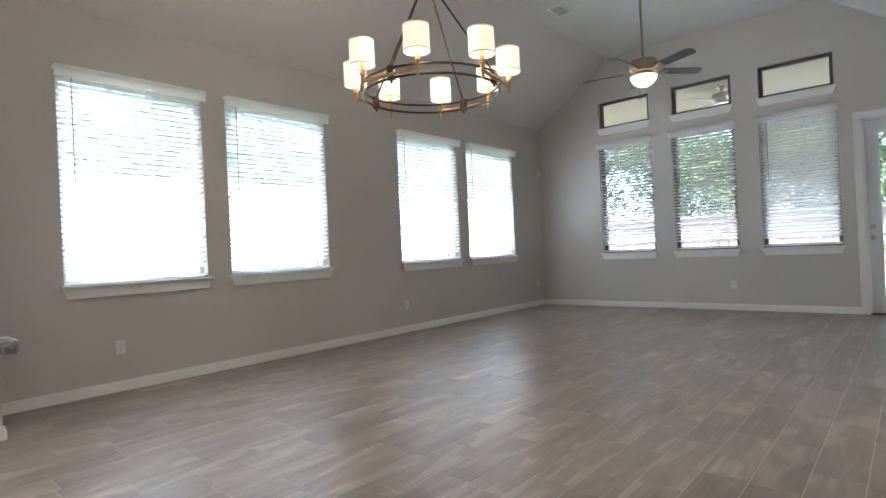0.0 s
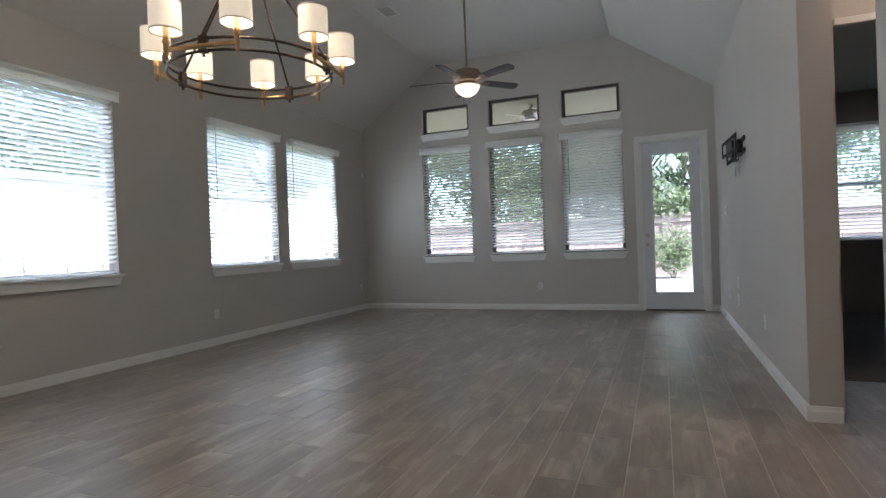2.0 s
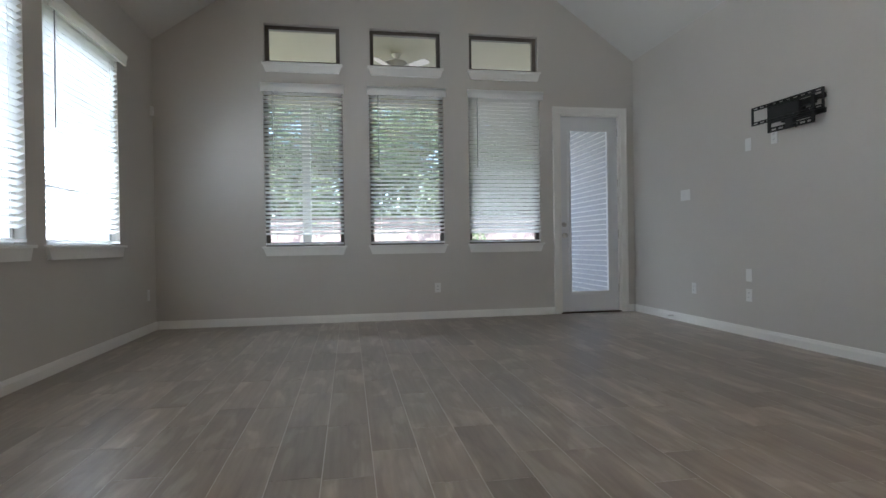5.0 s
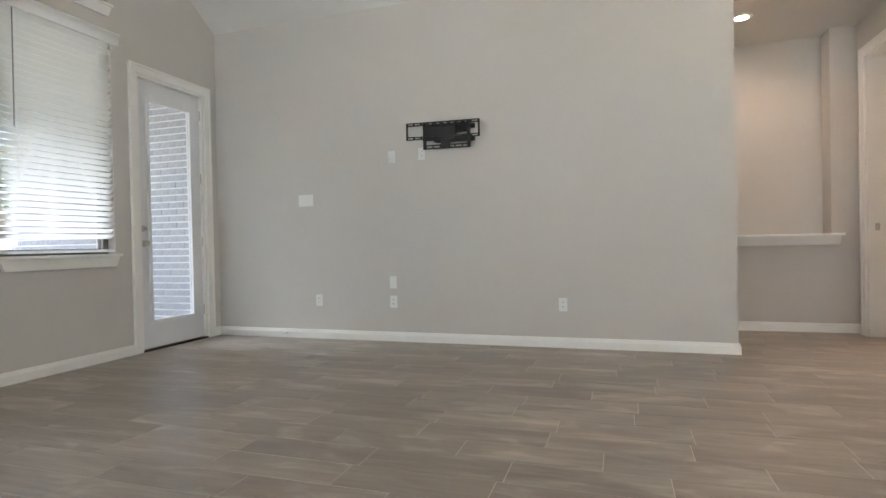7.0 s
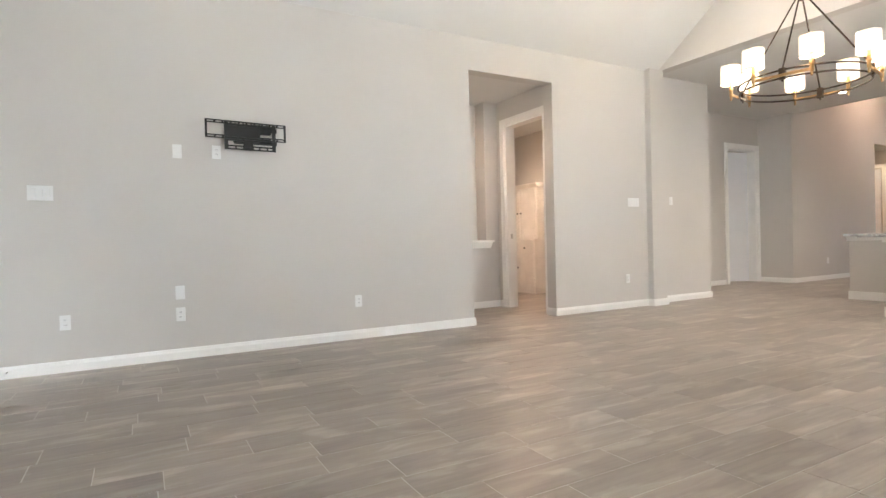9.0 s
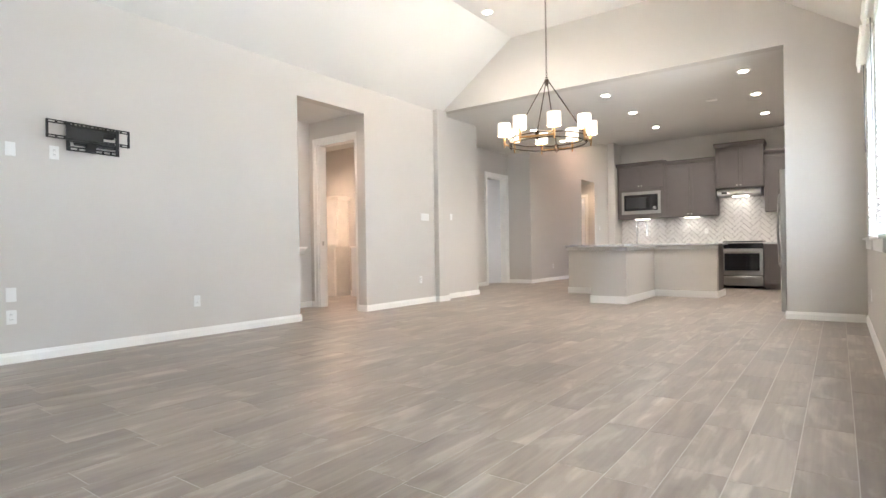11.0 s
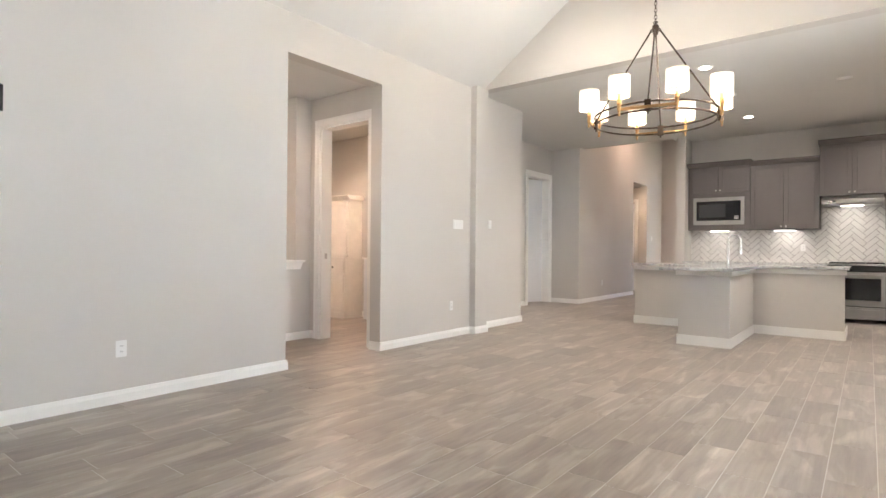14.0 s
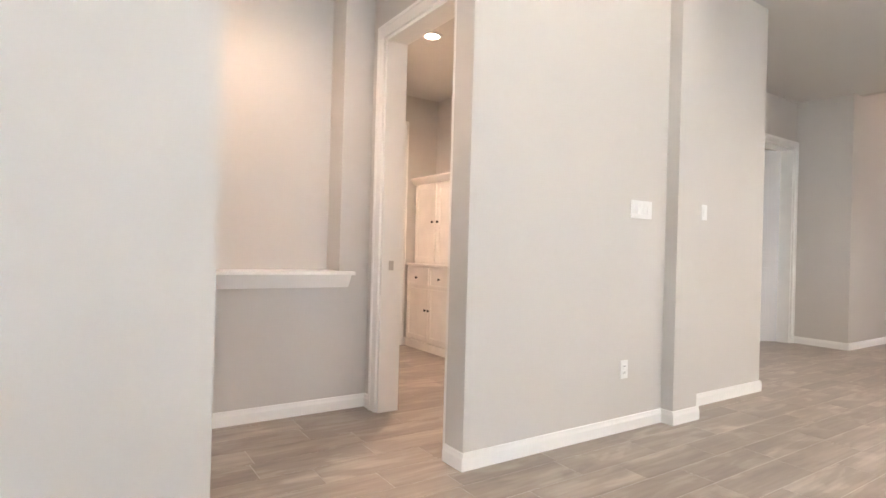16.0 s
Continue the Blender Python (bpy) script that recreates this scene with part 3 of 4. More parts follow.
window_unit("window_11", "y", YN, -1, 3.05, 4.30, 0.95, 2.46, M_VINYL, rail=True)
bl = blind(1.24, 1.49, -12, "white slatted blind, lowered in the bedroom window", "blinds of the garden windows")
bl.matrix_basis = pose(3.675, YN - 0.0, 2.465)

# ---- patio door ----
door = setting("door_1", wall_mesh("y", YN + 0.035, YN + 0.08, DOOR[0] + 0.016, DOOR[1] - 0.016, 0.018, 2.488, [(0.905, 1.412, 0.27, 2.31)]), M_DOOR, "white full-glass patio door, closed")
bm = bmesh.new()
for x0, z0, x1, z1 in ((0.875, 0.24, 0.91, 2.31), (1.407, 0.24, 1.442, 2.31), (0.91, 0.24, 1.407, 0.275), (0.91, 2.305, 1.407, 2.34)):
    bx(bm, x0, YN + 0.023, z0, x1, YN + 0.035, z1, 0.004)
part("glazing_bead", bm, M_DOOR, door)
p = part("pane", box(0.905, YN + 0.052, 0.27, 1.412, YN + 0.060, 2.31), M_GLASS, door)
p.visible_shadow = False
for z, kind in ((1.12, "deadbolt"), (0.985, "door_knob")):
    bm = bmesh.new()
    cyl(bm, (0.815, YN + 0.035, z), (0.815, YN + 0.022, z), 0.032, 0.030, 20)
    cyl(bm, (0.815, YN + 0.024, z), (0.815, YN - 0.005, z), 0.011, seg=12)
    if kind == "door_knob":
        for r0, r1, y0, y1 in ((0.012, 0.028, -0.002, -0.012), (0.028, 0.028, -0.012, -0.022), (0.028, 0.014, -0.022, -0.034)):
            cyl(bm, (0.815, YN + y0, z), (0.815, YN + y1, z), r0, r1, 18)
    else:
        bx(bm, 0.808, YN - 0.014, z - 0.018, 0.822, YN + 0.0, z + 0.018, 0.004)
    part(kind, bm, M_NICKEL, door, "brushed nickel " + kind.replace("_", " "), True)
for z in (0.3, 1.0, 1.65, 2.3):
    bm = bmesh.new()
    cyl(bm, (DOOR[1] - 0.012, YN + 0.026, z - 0.05), (DOOR[1] - 0.012, YN + 0.026, z + 0.05), 0.008, seg=10)
    part("hinge", bm, M_NICKEL, door)
setting("door_threshold", box(DOOR[0], YN - 0.01, 0, DOOR[1], YN + 0.12, 0.016, 0.003), M_BRONZE)

# hall door, ajar, with two raised panels
def panel_door(name, width, height, mat, label):
    d = setting(name, box(0, -0.018, 0.01, width, 0.018, height), mat, label)
    for z0, z1 in ((0.22, 1.0), (1.18, height - 0.2)):
        bm = bmesh.new()
        for s in (-1, 1):
            bx(bm, 0.13, s * 0.018, z0, width - 0.13, s * 0.024, z1, 0.004)
            bx(bm, 0.19, s * 0.022, z0 + 0.06, width - 0.19, s * 0.029, z1 - 0.06, 0.004)
        part("door_panel", bm, mat, d)
    for z in (0.25, 0.95, 1.7, 2.35):
        bm = bmesh.new()
        cyl(bm, (-0.006, -0.02, z - 0.05), (-0.006, -0.02, z + 0.05), 0.008, seg=10)
        part("hinge", bm, M_NICKEL, d)
    return d


d = panel_door("door_2", 0.86, 2.58, M_DOOR, "white two-panel door, ajar in the hall")
d.matrix_basis = pose(3.15, -3.215, 0, 0, 0, 68)
d = panel_door("door_3", 0.68, 2.42, M_DOOR, "white panel door, closed at the side hall")
d.matrix_basis = pose(2.81, -8.03, 0, 0, 0, 0)
# front door with a lit glass, and its transom
d = setting("door_4", wall_mesh("y", -9.08, -9.03, 0.88, 1.76, 0.01, 2.48, [(1.06, 1.58, 0.35, 2.30)]), M_DARKDOOR, "dark-stained front door with a tall glass")
p = part("pane", box(1.06, -9.058, 0.35, 1.58, -9.05, 2.30), M_GLASS, d)
p.visible_shadow = False
window_unit("window_12", "y", -9.0, 1, 0.88, 1.74, 2.80, 3.60, M_BRONZE_FRAME, rail=True)

# ---- chandelier ----
CH = (-1.065, 2.955)
ch = thing("chandelier", (CH[0], CH[1], FLAT), "round bronze and brass chandelier with eight lit linen shades", "chandelier")
RZ = 2.06 - FLAT
bm = bmesh.new()
lathe(bm, [(0.01, -0.03), (0.055, -0.026), (0.062, -0.01), (0.062, 0.0)])
part("canopy", bm, M_BRONZE, ch, smooth=True)
bm = bmesh.new()
z, k = -0.03, 0
while z > 2.83 - FLAT:
    link = bmesh.new()
    torus(link, (0, 0, 0), 0.011, 0.0026, 10, 6)
    for v in link.verts:
        x, y, w = v.co
        v.co = (x, w, y * 1.5 + z - 0.016) if k % 2 else (w, x, y * 1.5 + z - 0.016)
    me = bpy.data.meshes.new("link")
    link.to_mesh(me)
    link.free()
    bm.from_mesh(me)
    bpy.data.meshes.remove(me)
    z -= 0.026
    k += 1
part("chain", bm, M_BRONZE, ch, smooth=True)
bm = bmesh.new()
HZ = 2.775 - FLAT
torus(bm, (0, 0, HZ + 0.045), 0.016, 0.004, 16, 6)
lathe(bm, [(0.012, 0.03), (0.024, 0.02), (0.026, -0.02), (0.018, -0.03), (0.02, -0.045), (0.008, -0.05)], (0, 0, HZ))
torus(bm, (0, 0, HZ - 0.015), 0.036, 0.005, 24, 6)
part("hub", bm, M_BRONZE, ch, smooth=True)
for dz in (0.0, 0.055):
    bm = bmesh.new()
    torus(bm, (0, 0, RZ + dz), 0.428 + (0.010 if dz else 0), 0.0075, 72, 8)
    part("hoop", bm, M_BRONZE, ch, smooth=True)
RS = 0.488
for i in range(4):
    a = radians(10.9 + 90 * i)
    c, s = math.cos(a), math.sin(a)
    bm = bmesh.new()
    tube(bm, [(0.034 * c, 0.034 * s, HZ - 0.02), (0.434 * c, 0.434 * s, RZ + 0.055)], 0.0062)
    part("rod", bm, M_BRONZE, ch, smooth=True)
    bm = box(-0.014, -0.022, -0.014, 0.014, 0.022, 0.07, 0.004)
    cyl(bm, (0, 0, -0.03), (0, 0, -0.012), 0.007, seg=10)
    o = part("clamp", bm, M_BRONZE, ch)
    o.matrix_basis = pose(0.434 * c, 0.434 * s, RZ, 0, 0, 10.9 + 90 * i)
    # flat brass bar across the hoops, with a lamp at each end
    mid, half = RS * math.cos(radians(22.5)), RS * math.sin(radians(22.5))
    bm = box(-0.005, -half - 0.008, 0.004, 0.005, half + 0.008, 0.026, 0.002)
    bx(bm, -0.012, -0.075, 0.006, 0.012, 0.075, 0.024, 0.004)
    bar = part("arm", bm, M_BRASS, ch)
    bar.matrix_basis = pose(mid * c, mid * s, RZ, 0, 0, 10.9 + 90 * i)
    for side in (-1, 1):
        bm = bmesh.new()
        lathe(bm, [(0.004, -0.034), (0.009, -0.028), (0.009, 0.0), (0.013, 0.004), (0.013, 0.046), (0.017, 0.05), (0.017, 0.062), (0.013, 0.066), (0.013, 0.128), (0.009, 0.133)], (0, side * half, 0), 14)
        part("candle_sleeve", bm, M_BRASS, bar, smooth=True)
        bm = bmesh.new()
        bmesh.ops.create_uvsphere(bm, u_segments=12, v_segments=8, radius=0.02, matrix=Matrix.Translation((0, side * half, 0.16)) @ Matrix.Diagonal((1, 1, 1.5, 1)))
        part("bulb", bm, M_BULB, bar, smooth=True)
        e = radians(10.9 + 90 * i + side * 22.5)
        cx, cy, cz, seg = RS * math.cos(e), RS * math.sin(e), RZ + 0.10, 28
        bm = bmesh.new()
        rings = []
        for rad, z in ((0.0735, 0), (0.0725, 0.148), (0.0705, 0.148), (0.0715, 0)):
            rings.append([bm.verts.new((cx + rad * math.cos(2 * math.pi * j / seg), cy + rad * math.sin(2 * math.pi * j / seg), cz + z)) for j in range(seg)])
        for k in range(4):
            p, q = rings[k], rings[(k + 1) % 4]
            for j in range(seg):
                bm.faces.new((p[j], p[(j + 1) % seg], q[(j + 1) % seg], q[j]))
        bmesh.ops.recalc_face_normals(bm, faces=bm.faces)
        shade = part("shade", bm, M_SHADE, ch, "cream linen drum shade, lit", smooth=True)
        for z in (0.003, 0.145):
            bm = bmesh.new()
            torus(bm, (cx, cy, cz + z), 0.0728, 0.0022, 28, 5, 2.0)
            part("edge_tape", bm, M_TAPE, shade, "darker tape round the edge", smooth=True)
for i in range(4):
    a = radians(33 + 90 * i)
    point_lamp("chandelier_light", (CH[0] + 0.488 * math.cos(a), CH[1] + 0.488 * math.sin(a), 2.335), CHAND_W, (1.0, 0.84, 0.64))


# ---- ceiling fans ----
def fan(name, at, top, label, blade_mat, body_mat, angles, lit=True, radius=0.70):
    f = thing(name, (at[0], at[1], top), label, "ceiling fan")
    h = at[2] - top
    bm = bmesh.new()
    lathe(bm, [(0.018, -0.075), (0.035, -0.07), (0.065, -0.02), (0.068, 0.0)])
    part("canopy", bm, body_mat, f, smooth=True)
    bm = bmesh.new()
    cyl(bm, (0, 0, -0.06), (0, 0, h + 0.2), 0.013, seg=14)
    part("downrod", bm, body_mat, f, smooth=True)
    bm = bmesh.new()
    lathe(bm, [(0.07, 0.03), (0.12, 0.035), (0.115, 0.06), (0.15, 0.07), (0.172, 0.10), (0.172, 0.16), (0.15, 0.20), (0.07, 0.23), (0.022, 0.25)], (0, 0, h))
    part("motor_housing", bm, body_mat, f, smooth=True)
    for a in angles:
        bm = bmesh.new()
        r0 = 0.22
        out = [(r0, -0.055), (r0 + 0.12, -0.062), (radius - 0.06, -0.070), (radius - 0.01, -0.052), (radius, -0.02), (radius, 0.03), (radius - 0.03, 0.066), (r0 + 0.1, 0.060), (r0, 0.05)]
        prism(bm, out, -0.004, 0.004, "z")
        o = part("blade", bm, blade_mat, f)
        o.matrix_basis = pose(0, 0, h + 0.085, 0, 0, a) @ pose(0, 0, 0, -12, 0, 0)
        bm = bmesh.new()
        bx(bm, 0.10, -0.018, -0.012, 0.27, 0.018, -0.004, 0.003)
        bx(bm, 0.22, -0.04, -0.012, 0.29, 0.04, -0.004, 0.003)
        o = part("blade_arm", bm, body_mat, f)
        o.matrix_basis = pose(0, 0, h + 0.085, 0, 0, a) @ pose(0, 0, 0, -12, 0, 0)
    if lit:
        bm = bmesh.new()
        lathe(bm, [(0.01, -0.095), (0.06, -0.086), (0.11, -0.055), (0.142, -0.01), (0.150, 0.022), (0.13, 0.028)], (0, 0, h))
        part("light_bowl", bm, M_BOWL, f, "lit frosted glass bowl", smooth=True)
        bm = bmesh.new()
        lathe(bm, [(0.004, -0.112), (0.012, -0.104), (0.016, -0.09), (0.008, -0.083)], (0, 0, h), 12)
        part("finial", bm, body_mat, f, smooth=True)
        for x, y, n in ((0.045, -0.06, 0.18), (-0.03, -0.07, 0.24)):
            bm = bmesh.new()
            cyl(bm, (x, y, h + 0.03), (x, y, h - n), 0.0012, seg=6)
            lathe(bm, [(0.003, -0.02), (0.006, -0.012), (0.003, 0.0)], (x, y, h - n), 8)
            part("pull_chain", bm, M_BRONZE, f)
    return f


fan("ceiling_fan", (-1.08, 6.68, 2.945), FLAT, "bronze ceiling fan with five dark grey blades and a lit bowl", M_BLADE, M_FANBODY, (-25, 47, 119, 191, 263))
point_lamp("fan_light", (-1.08, 6.68, 2.80), FAN_W, (1.0, 0.76, 0.48), 0.06)

# ---- recessed lights ----
CANS = [(-0.84, 0.36), (-0.84, -1.03), (-0.84, -2.50), (-2.72, 0.33), (-2.72, -1.06), (-2.70, -2.58)]


def can_light(x, y, z, label="lit recessed ceiling light with a white trim ring"):
    c = thing("recessed_light", (x, y, z), label, "ceiling light", "recessed ceiling lights")
    bm = bmesh.new()
    lathe(bm, [(0.053, -0.001), (0.057, -0.009), (0.086, -0.006), (0.089, -0.0005)], seg=28)
    part("trim_ring", bm, M_TRIM, c, smooth=True)
    bm = bmesh.new()
    lathe(bm, [(0.002, -0.0075), (0.054, -0.0065), (0.054, -0.001)], seg=28)
    part("lens", bm, M_CAN, c, "glowing lens")
    return c


for x, y in CANS:
    can_light(x, y, KC)
    spot_lamp("can_lamp", (x, y, KC - 0.03), CAN_W * 1.9, (1.0, 0.89, 0.75), 160)
can_light(0.19, 2.155, FLAT)
spot_lamp("can_lamp", (0.19, 2.155, FLAT - 0.03), CAN_W * 1.3, (1.0, 0.88, 0.72), 160)
for x, y in ((1.155, -1.18), (1.163, -2.60)):
    can_light(x, y, KC)
    spot_lamp("can_lamp", (x, y, KC - 0.03), CAN_W, (1.0, 0.86, 0.68))
for x, y, z, k in ((3.39, 2.25, VC, 4.6), (2.45, 4.02, VC, 1.3)):
    can_light(x, y, z)
    spot_lamp("can_lamp", (x, y, z - 0.03), CAN_W * k, (1.0, 0.70, 0.49), 160)
# unseen fitting, added to brighten the side hall
can_light(2.95, -7.3, 2.86)
spot_lamp("can_lamp", (2.95, -7.3, 2.83), CAN_W * 1.2, (1.0, 0.66, 0.40), 160)
# another added fitting, out of view, that lifts the foyer walls
can_light(1.5, -6.0, 4.5)
spot_lamp("can_lamp", (1.5, -6.0, 4.47), CAN_W * 2.8, (1.0, 0.64, 0.45), 165)

# supply vents
def vent(x, y, z, rz):
    v = thing("ceiling_vent", (x, y, z), "white louvred ceiling vent", "vent", rz=rz)
    bm = bmesh.new()
    for x0, y0, x1, y1 in ((-0.16, -0.11, 0.16, -0.085), (-0.16, 0.085, 0.16, 0.11), (-0.16, -0.085, -0.135, 0.085), (0.135, -0.085, 0.16, 0.085)):
        bx(bm, x0, y0, -0.009, x1, y1, 0.0, 0.002)
    part("vent_frame", bm, M_TRIM, v)
    part("backing", box(-0.135, -0.085, -0.002, 0.135, 0.085, 0.0), M_GROUT, v)
    for i in range(9):
        bm = box(-0.133, -0.010, -0.001, 0.133, 0.010, 0.001)
        o = part("louvre", bm, M_TRIM, v)
        o.matrix_basis = pose(0, -0.075 + i * 0.019, -0.006, 40, 0, 0)
    return v


vent(-2.228, 6.915, FLAT, 90)
small_vent = vent(-2.10, -1.02, KC, 0)
small_vent.scale = (0.5, 0.4, 1)


# ---- wall plates ----
def wall_plate(axis, face, side, u, z, kind="outlet", gang=1):
    """A screwed plate; side is the way it faces."""
    names = {"outlet": ("outlet", "white duplex outlet on the wall"), "switch": ("light_switch", "white rocker switch plate on the wall"), "blank": ("cable_plate", "white blank cable plate on the wall")}
    rz = {("y", -1): 0, ("y", 1): 180, ("x", -1): -90, ("x", 1): 90}[axis, side]
    loc = (u, face, z) if axis == "y" else (face, u, z)
    o = thing(names[kind][0], loc, names[kind][1], "outlet" if kind == "outlet" else "switch" if kind == "switch" else "wall plate", rz=rz)
    w = 0.036 + 0.046 * (gang - 1) / 2
    part("plate", box(-w, -0.007, -0.058, w, 0, 0.058, 0.003), M_PLATE, o)
    for g in range(gang):
        x = (g - (gang - 1) / 2) * 0.046
        if kind == "outlet":
            for dz in (-0.02, 0.02):
                part("socket", box(x - 0.015, -0.0095, dz - 0.014, x + 0.015, -0.006, dz + 0.014, 0.003), M_PLATE, o)
                bm = bmesh.new()
                bx(bm, x - 0.007, -0.0100, dz - 0.004, x - 0.004, -0.0090, dz + 0.006)
                bx(bm, x + 0.004, -0.0100, dz - 0.004, x + 0.007, -0.0090, dz + 0.006)
                part("slots", bm, M_SLOT, o)
        elif kind == "switch":
            part("rocker", box(x - 0.016, -0.011, -0.033, x + 0.016, -0.006, 0.033, 0.003), M_PLATE, o)
    return o


for y, z, k, g in ((7.975, 0.385, "outlet", 1), (7.165, 0.565, "blank", 1), (7.165, 0.38, "outlet", 1), (5.57, 0.375, "outlet", 1), (8.105, 1.39, "switch", 3),
                   (7.155, 1.765, "blank", 1), (6.845, 1.775, "outlet", 1), (1.635, 1.41, "switch", 4), (1.77, 0.39, "outlet", 1)):
    wall_plate("x", XE, -1, y, z, k, g)
wall_plate("x", XE + 0.10, -1, 0.75, 1.45, "switch", 1)
wall_plate("y", YN, -1, -0.82, 0.375)
wall_plate("x", XW, 1, 2.07, 0.375)
wall_plate("x", XW, 1, 5.56, 0.37)
wall_plate("x", 2.36, -1, -8.1, 1.45, "switch", 1)
wall_plate("x", 2.36, -1, -4.6, 0.38)
wall_plate("x", XW, 1, 8.95, 0.40)
s = thing("motion_sensor", (XW + 0.0, 9.10, 2.40), "small white corner sensor high on the wall", "sensor", rz=90)
part("body", box(-0.03, -0.035, -0.05, 0.03, 0, 0.05, 0.012), M_PLATE, s)
part("lens", box(-0.022, -0.039, -0.035, 0.022, -0.034, 0.0, 0.004), M_VINYL, s)
ds = thing("door_stop", (XE - 0.016, 8.34, 0.05), "small spring door stop on the skirting", "door stop")
bm = bmesh.new()
cyl(bm, (0, 0, 0), (-0.07, 0, 0), 0.006, seg=10)
part("spring", bm, M_NICKEL, ds)
bm = bmesh.new()
cyl(bm, (-0.07, 0, 0), (-0.085, 0, 0), 0.009, seg=10)
part("tip", bm, M_PLATE, ds)

# ---- television mount ----
tv = thing("tv_mount", (XE, 6.585, 1.915), "black steel full-motion television bracket bolted to the wall, empty", "tv mount")
bm = bmesh.new()
bx(bm, -0.022, -0.07, -0.055, 0, 0.11, 0.10, 0.003)
bx(bm, -0.020, -0.26, 0.06, 0, -0.07, 0.10, 0.003)
bx(bm, -0.020, -0.26, -0.055, 0, -0.07, -0.015, 0.003)
part("wall_plate", bm, M_BLACK, tv)
bm = bmesh.new()
for z in (-0.03, 0.055):
    bx(bm, -0.065, -0.20, z - 0.022, -0.022, 0.12, z + 0.022, 0.004)
part("folded_arm", bm, M_BLACK, tv)
bm = bmesh.new()
for z0, z1 in ((0.085, 0.125), (-0.125, -0.085)):
    for i in range(7):
        y = -0.235 + i * 0.068
        bx(bm, -0.105, y, z0, -0.095, y + 0.012, z1)
    bx(bm, -0.105, -0.235, z0, -0.095, 0.205, z0 + 0.012)
    bx(bm, -0.105, -0.235, z1 - 0.012, -0.095, 0.205, z1)
for y in (-0.235, 0.175):
    bx(bm, -0.105, y, -0.125, -0.095, y + 0.03, 0.125)
bx(bm, -0.105, -0.10, -0.045, -0.07, 0.19, 0.085, 0.006)
bx(bm, -0.10, -0.04, -0.115, -0.06, 0.04, -0.03, 0.006)
swung = pose(-0.11, 0.03, 0, 0, 0, 4) @ pose(0.11, -0.03, 0)
part("screen_plate", bm, M_BLACK, tv).matrix_basis = swung
bm = bmesh.new()
for z0, z1 in ((0.092, 0.122), (-0.035, -0.005)):
    bx(bm, -0.118, -0.32, z0, -0.107, 0.36, z0 + 0.009)
    bx(bm, -0.118, -0.32, z1 - 0.009, -0.107, 0.36, z1)
    for i in range(11):
        y = -0.32 + i * 0.0665
        bx(bm, -0.118, y, z0, -0.107, y + 0.015, z1)
for y in (-0.32, 0.35):
    bx(bm, -0.118, y - 0.005, -0.035, -0.107, y + 0.012, 0.122)
part("slotted_rail", bm, M_BLACK, tv).matrix_basis = swung
bm = bmesh.new()
tube(bm, [(-0.03, 0.0, -0.08), (-0.05, -0.02, -0.115), (-0.04, -0.05, -0.10)], 0.006)
part("cable", bm, M_BLACK, tv)

# ---- niche ledge ----
bm = bmesh.new()
bx(bm, 2.945, 3.085, 0.925, 3.26, 4.40, 0.95, 0.005)
prism(bm, [(2.955, 0.925), (3.03, 0.925), (3.03, 0.84), (3.01, 0.84)], 3.11, 4.40, "y")
setting("trim_niche_ledge", bm, M_TRIM)

# ---- laundry: hutch and washer ----
hu = thing("hutch", (4.06, 1.105, 0), "cream painted two-piece hutch with black knobs", "cabinet")
part("lower_body", box(0, 0, 0, 0.95, 0.37, 0.93, 0.004), M_HUTCH, hu)
part("counter_top", box(-0.015, 0, 0.93, 0.965, 0.395, 0.955, 0.005), M_HUTCH, hu)
part("upper_body", box(0.02, 0, 0.955, 0.93, 0.29, 1.86, 0.004), M_HUTCH, hu)
bm = bmesh.new()
prism(bm, [(0, 1.86), (0.31, 1.86), (0.35, 1.92), (0.35, 1.935), (0, 1.935)], -0.03, 0.98, "x")
part("cornice", bm, M_HUTCH, hu)
part("plinth", box(-0.01, 0, 0, 0.96, 0.385, 0.09, 0.004), M_HUTCH, hu)


def framed_front(name, x0, z0, x1, z1, y, mat, parent, rail=0.05, side=1):
    """A shaker front in the plane y, facing along +y."""
    bm = bmesh.new()
    for a, b, c, d in ((x0, z0, x0 + rail, z1), (x1 - rail, z0, x1, z1), (x0 + rail, z0, x1 - rail, z0 + rail), (x0 + rail, z1 - rail, x1 - rail, z1)):
        bx(bm, a, y, b, c, y + 0.020, d, 0.002)
    bx(bm, x0 + rail, y, z0 + rail, x1 - rail, y + 0.010, z1 - rail)
    return part(name, bm, mat, parent)


def knob(parent, x, y, z, mat, r=0.014):
    bm = bmesh.new()
    lathe(bm, [(0.005, 0), (0.005, 0.012), (r, 0.018), (r, 0.026), (0.004, 0.031)], seg=12)
    for v in bm.verts:
        a, b, c = v.co
        v.co = (x + a, y + c, z + b)
    return part("knob", bm, mat, parent, smooth=True)


for i in range(2):
    x0 = 0.02 + i * 0.46
    dr = framed_front("door", x0, 0.11, x0 + 0.45, 0.68, 0.37, M_HUTCH, hu)
    knob(dr, x0 + (0.42 if i == 0 else 0.03), 0.39, 0.45, M_KNOB)
    dw = framed_front("drawer", x0, 0.70, x0 + 0.45, 0.91, 0.37, M_HUTCH, hu, 0.03)
    knob(dw, x0 + 0.225, 0.39, 0.80, M_KNOB)
    up = framed_front("glass_door", x0 + 0.02, 0.98, x0 + 0.44, 1.84, 0.29, M_HUTCH, hu)
    knob(up, x0 + (0.41 if i == 0 else 0.05), 0.31, 1.42, M_KNOB)
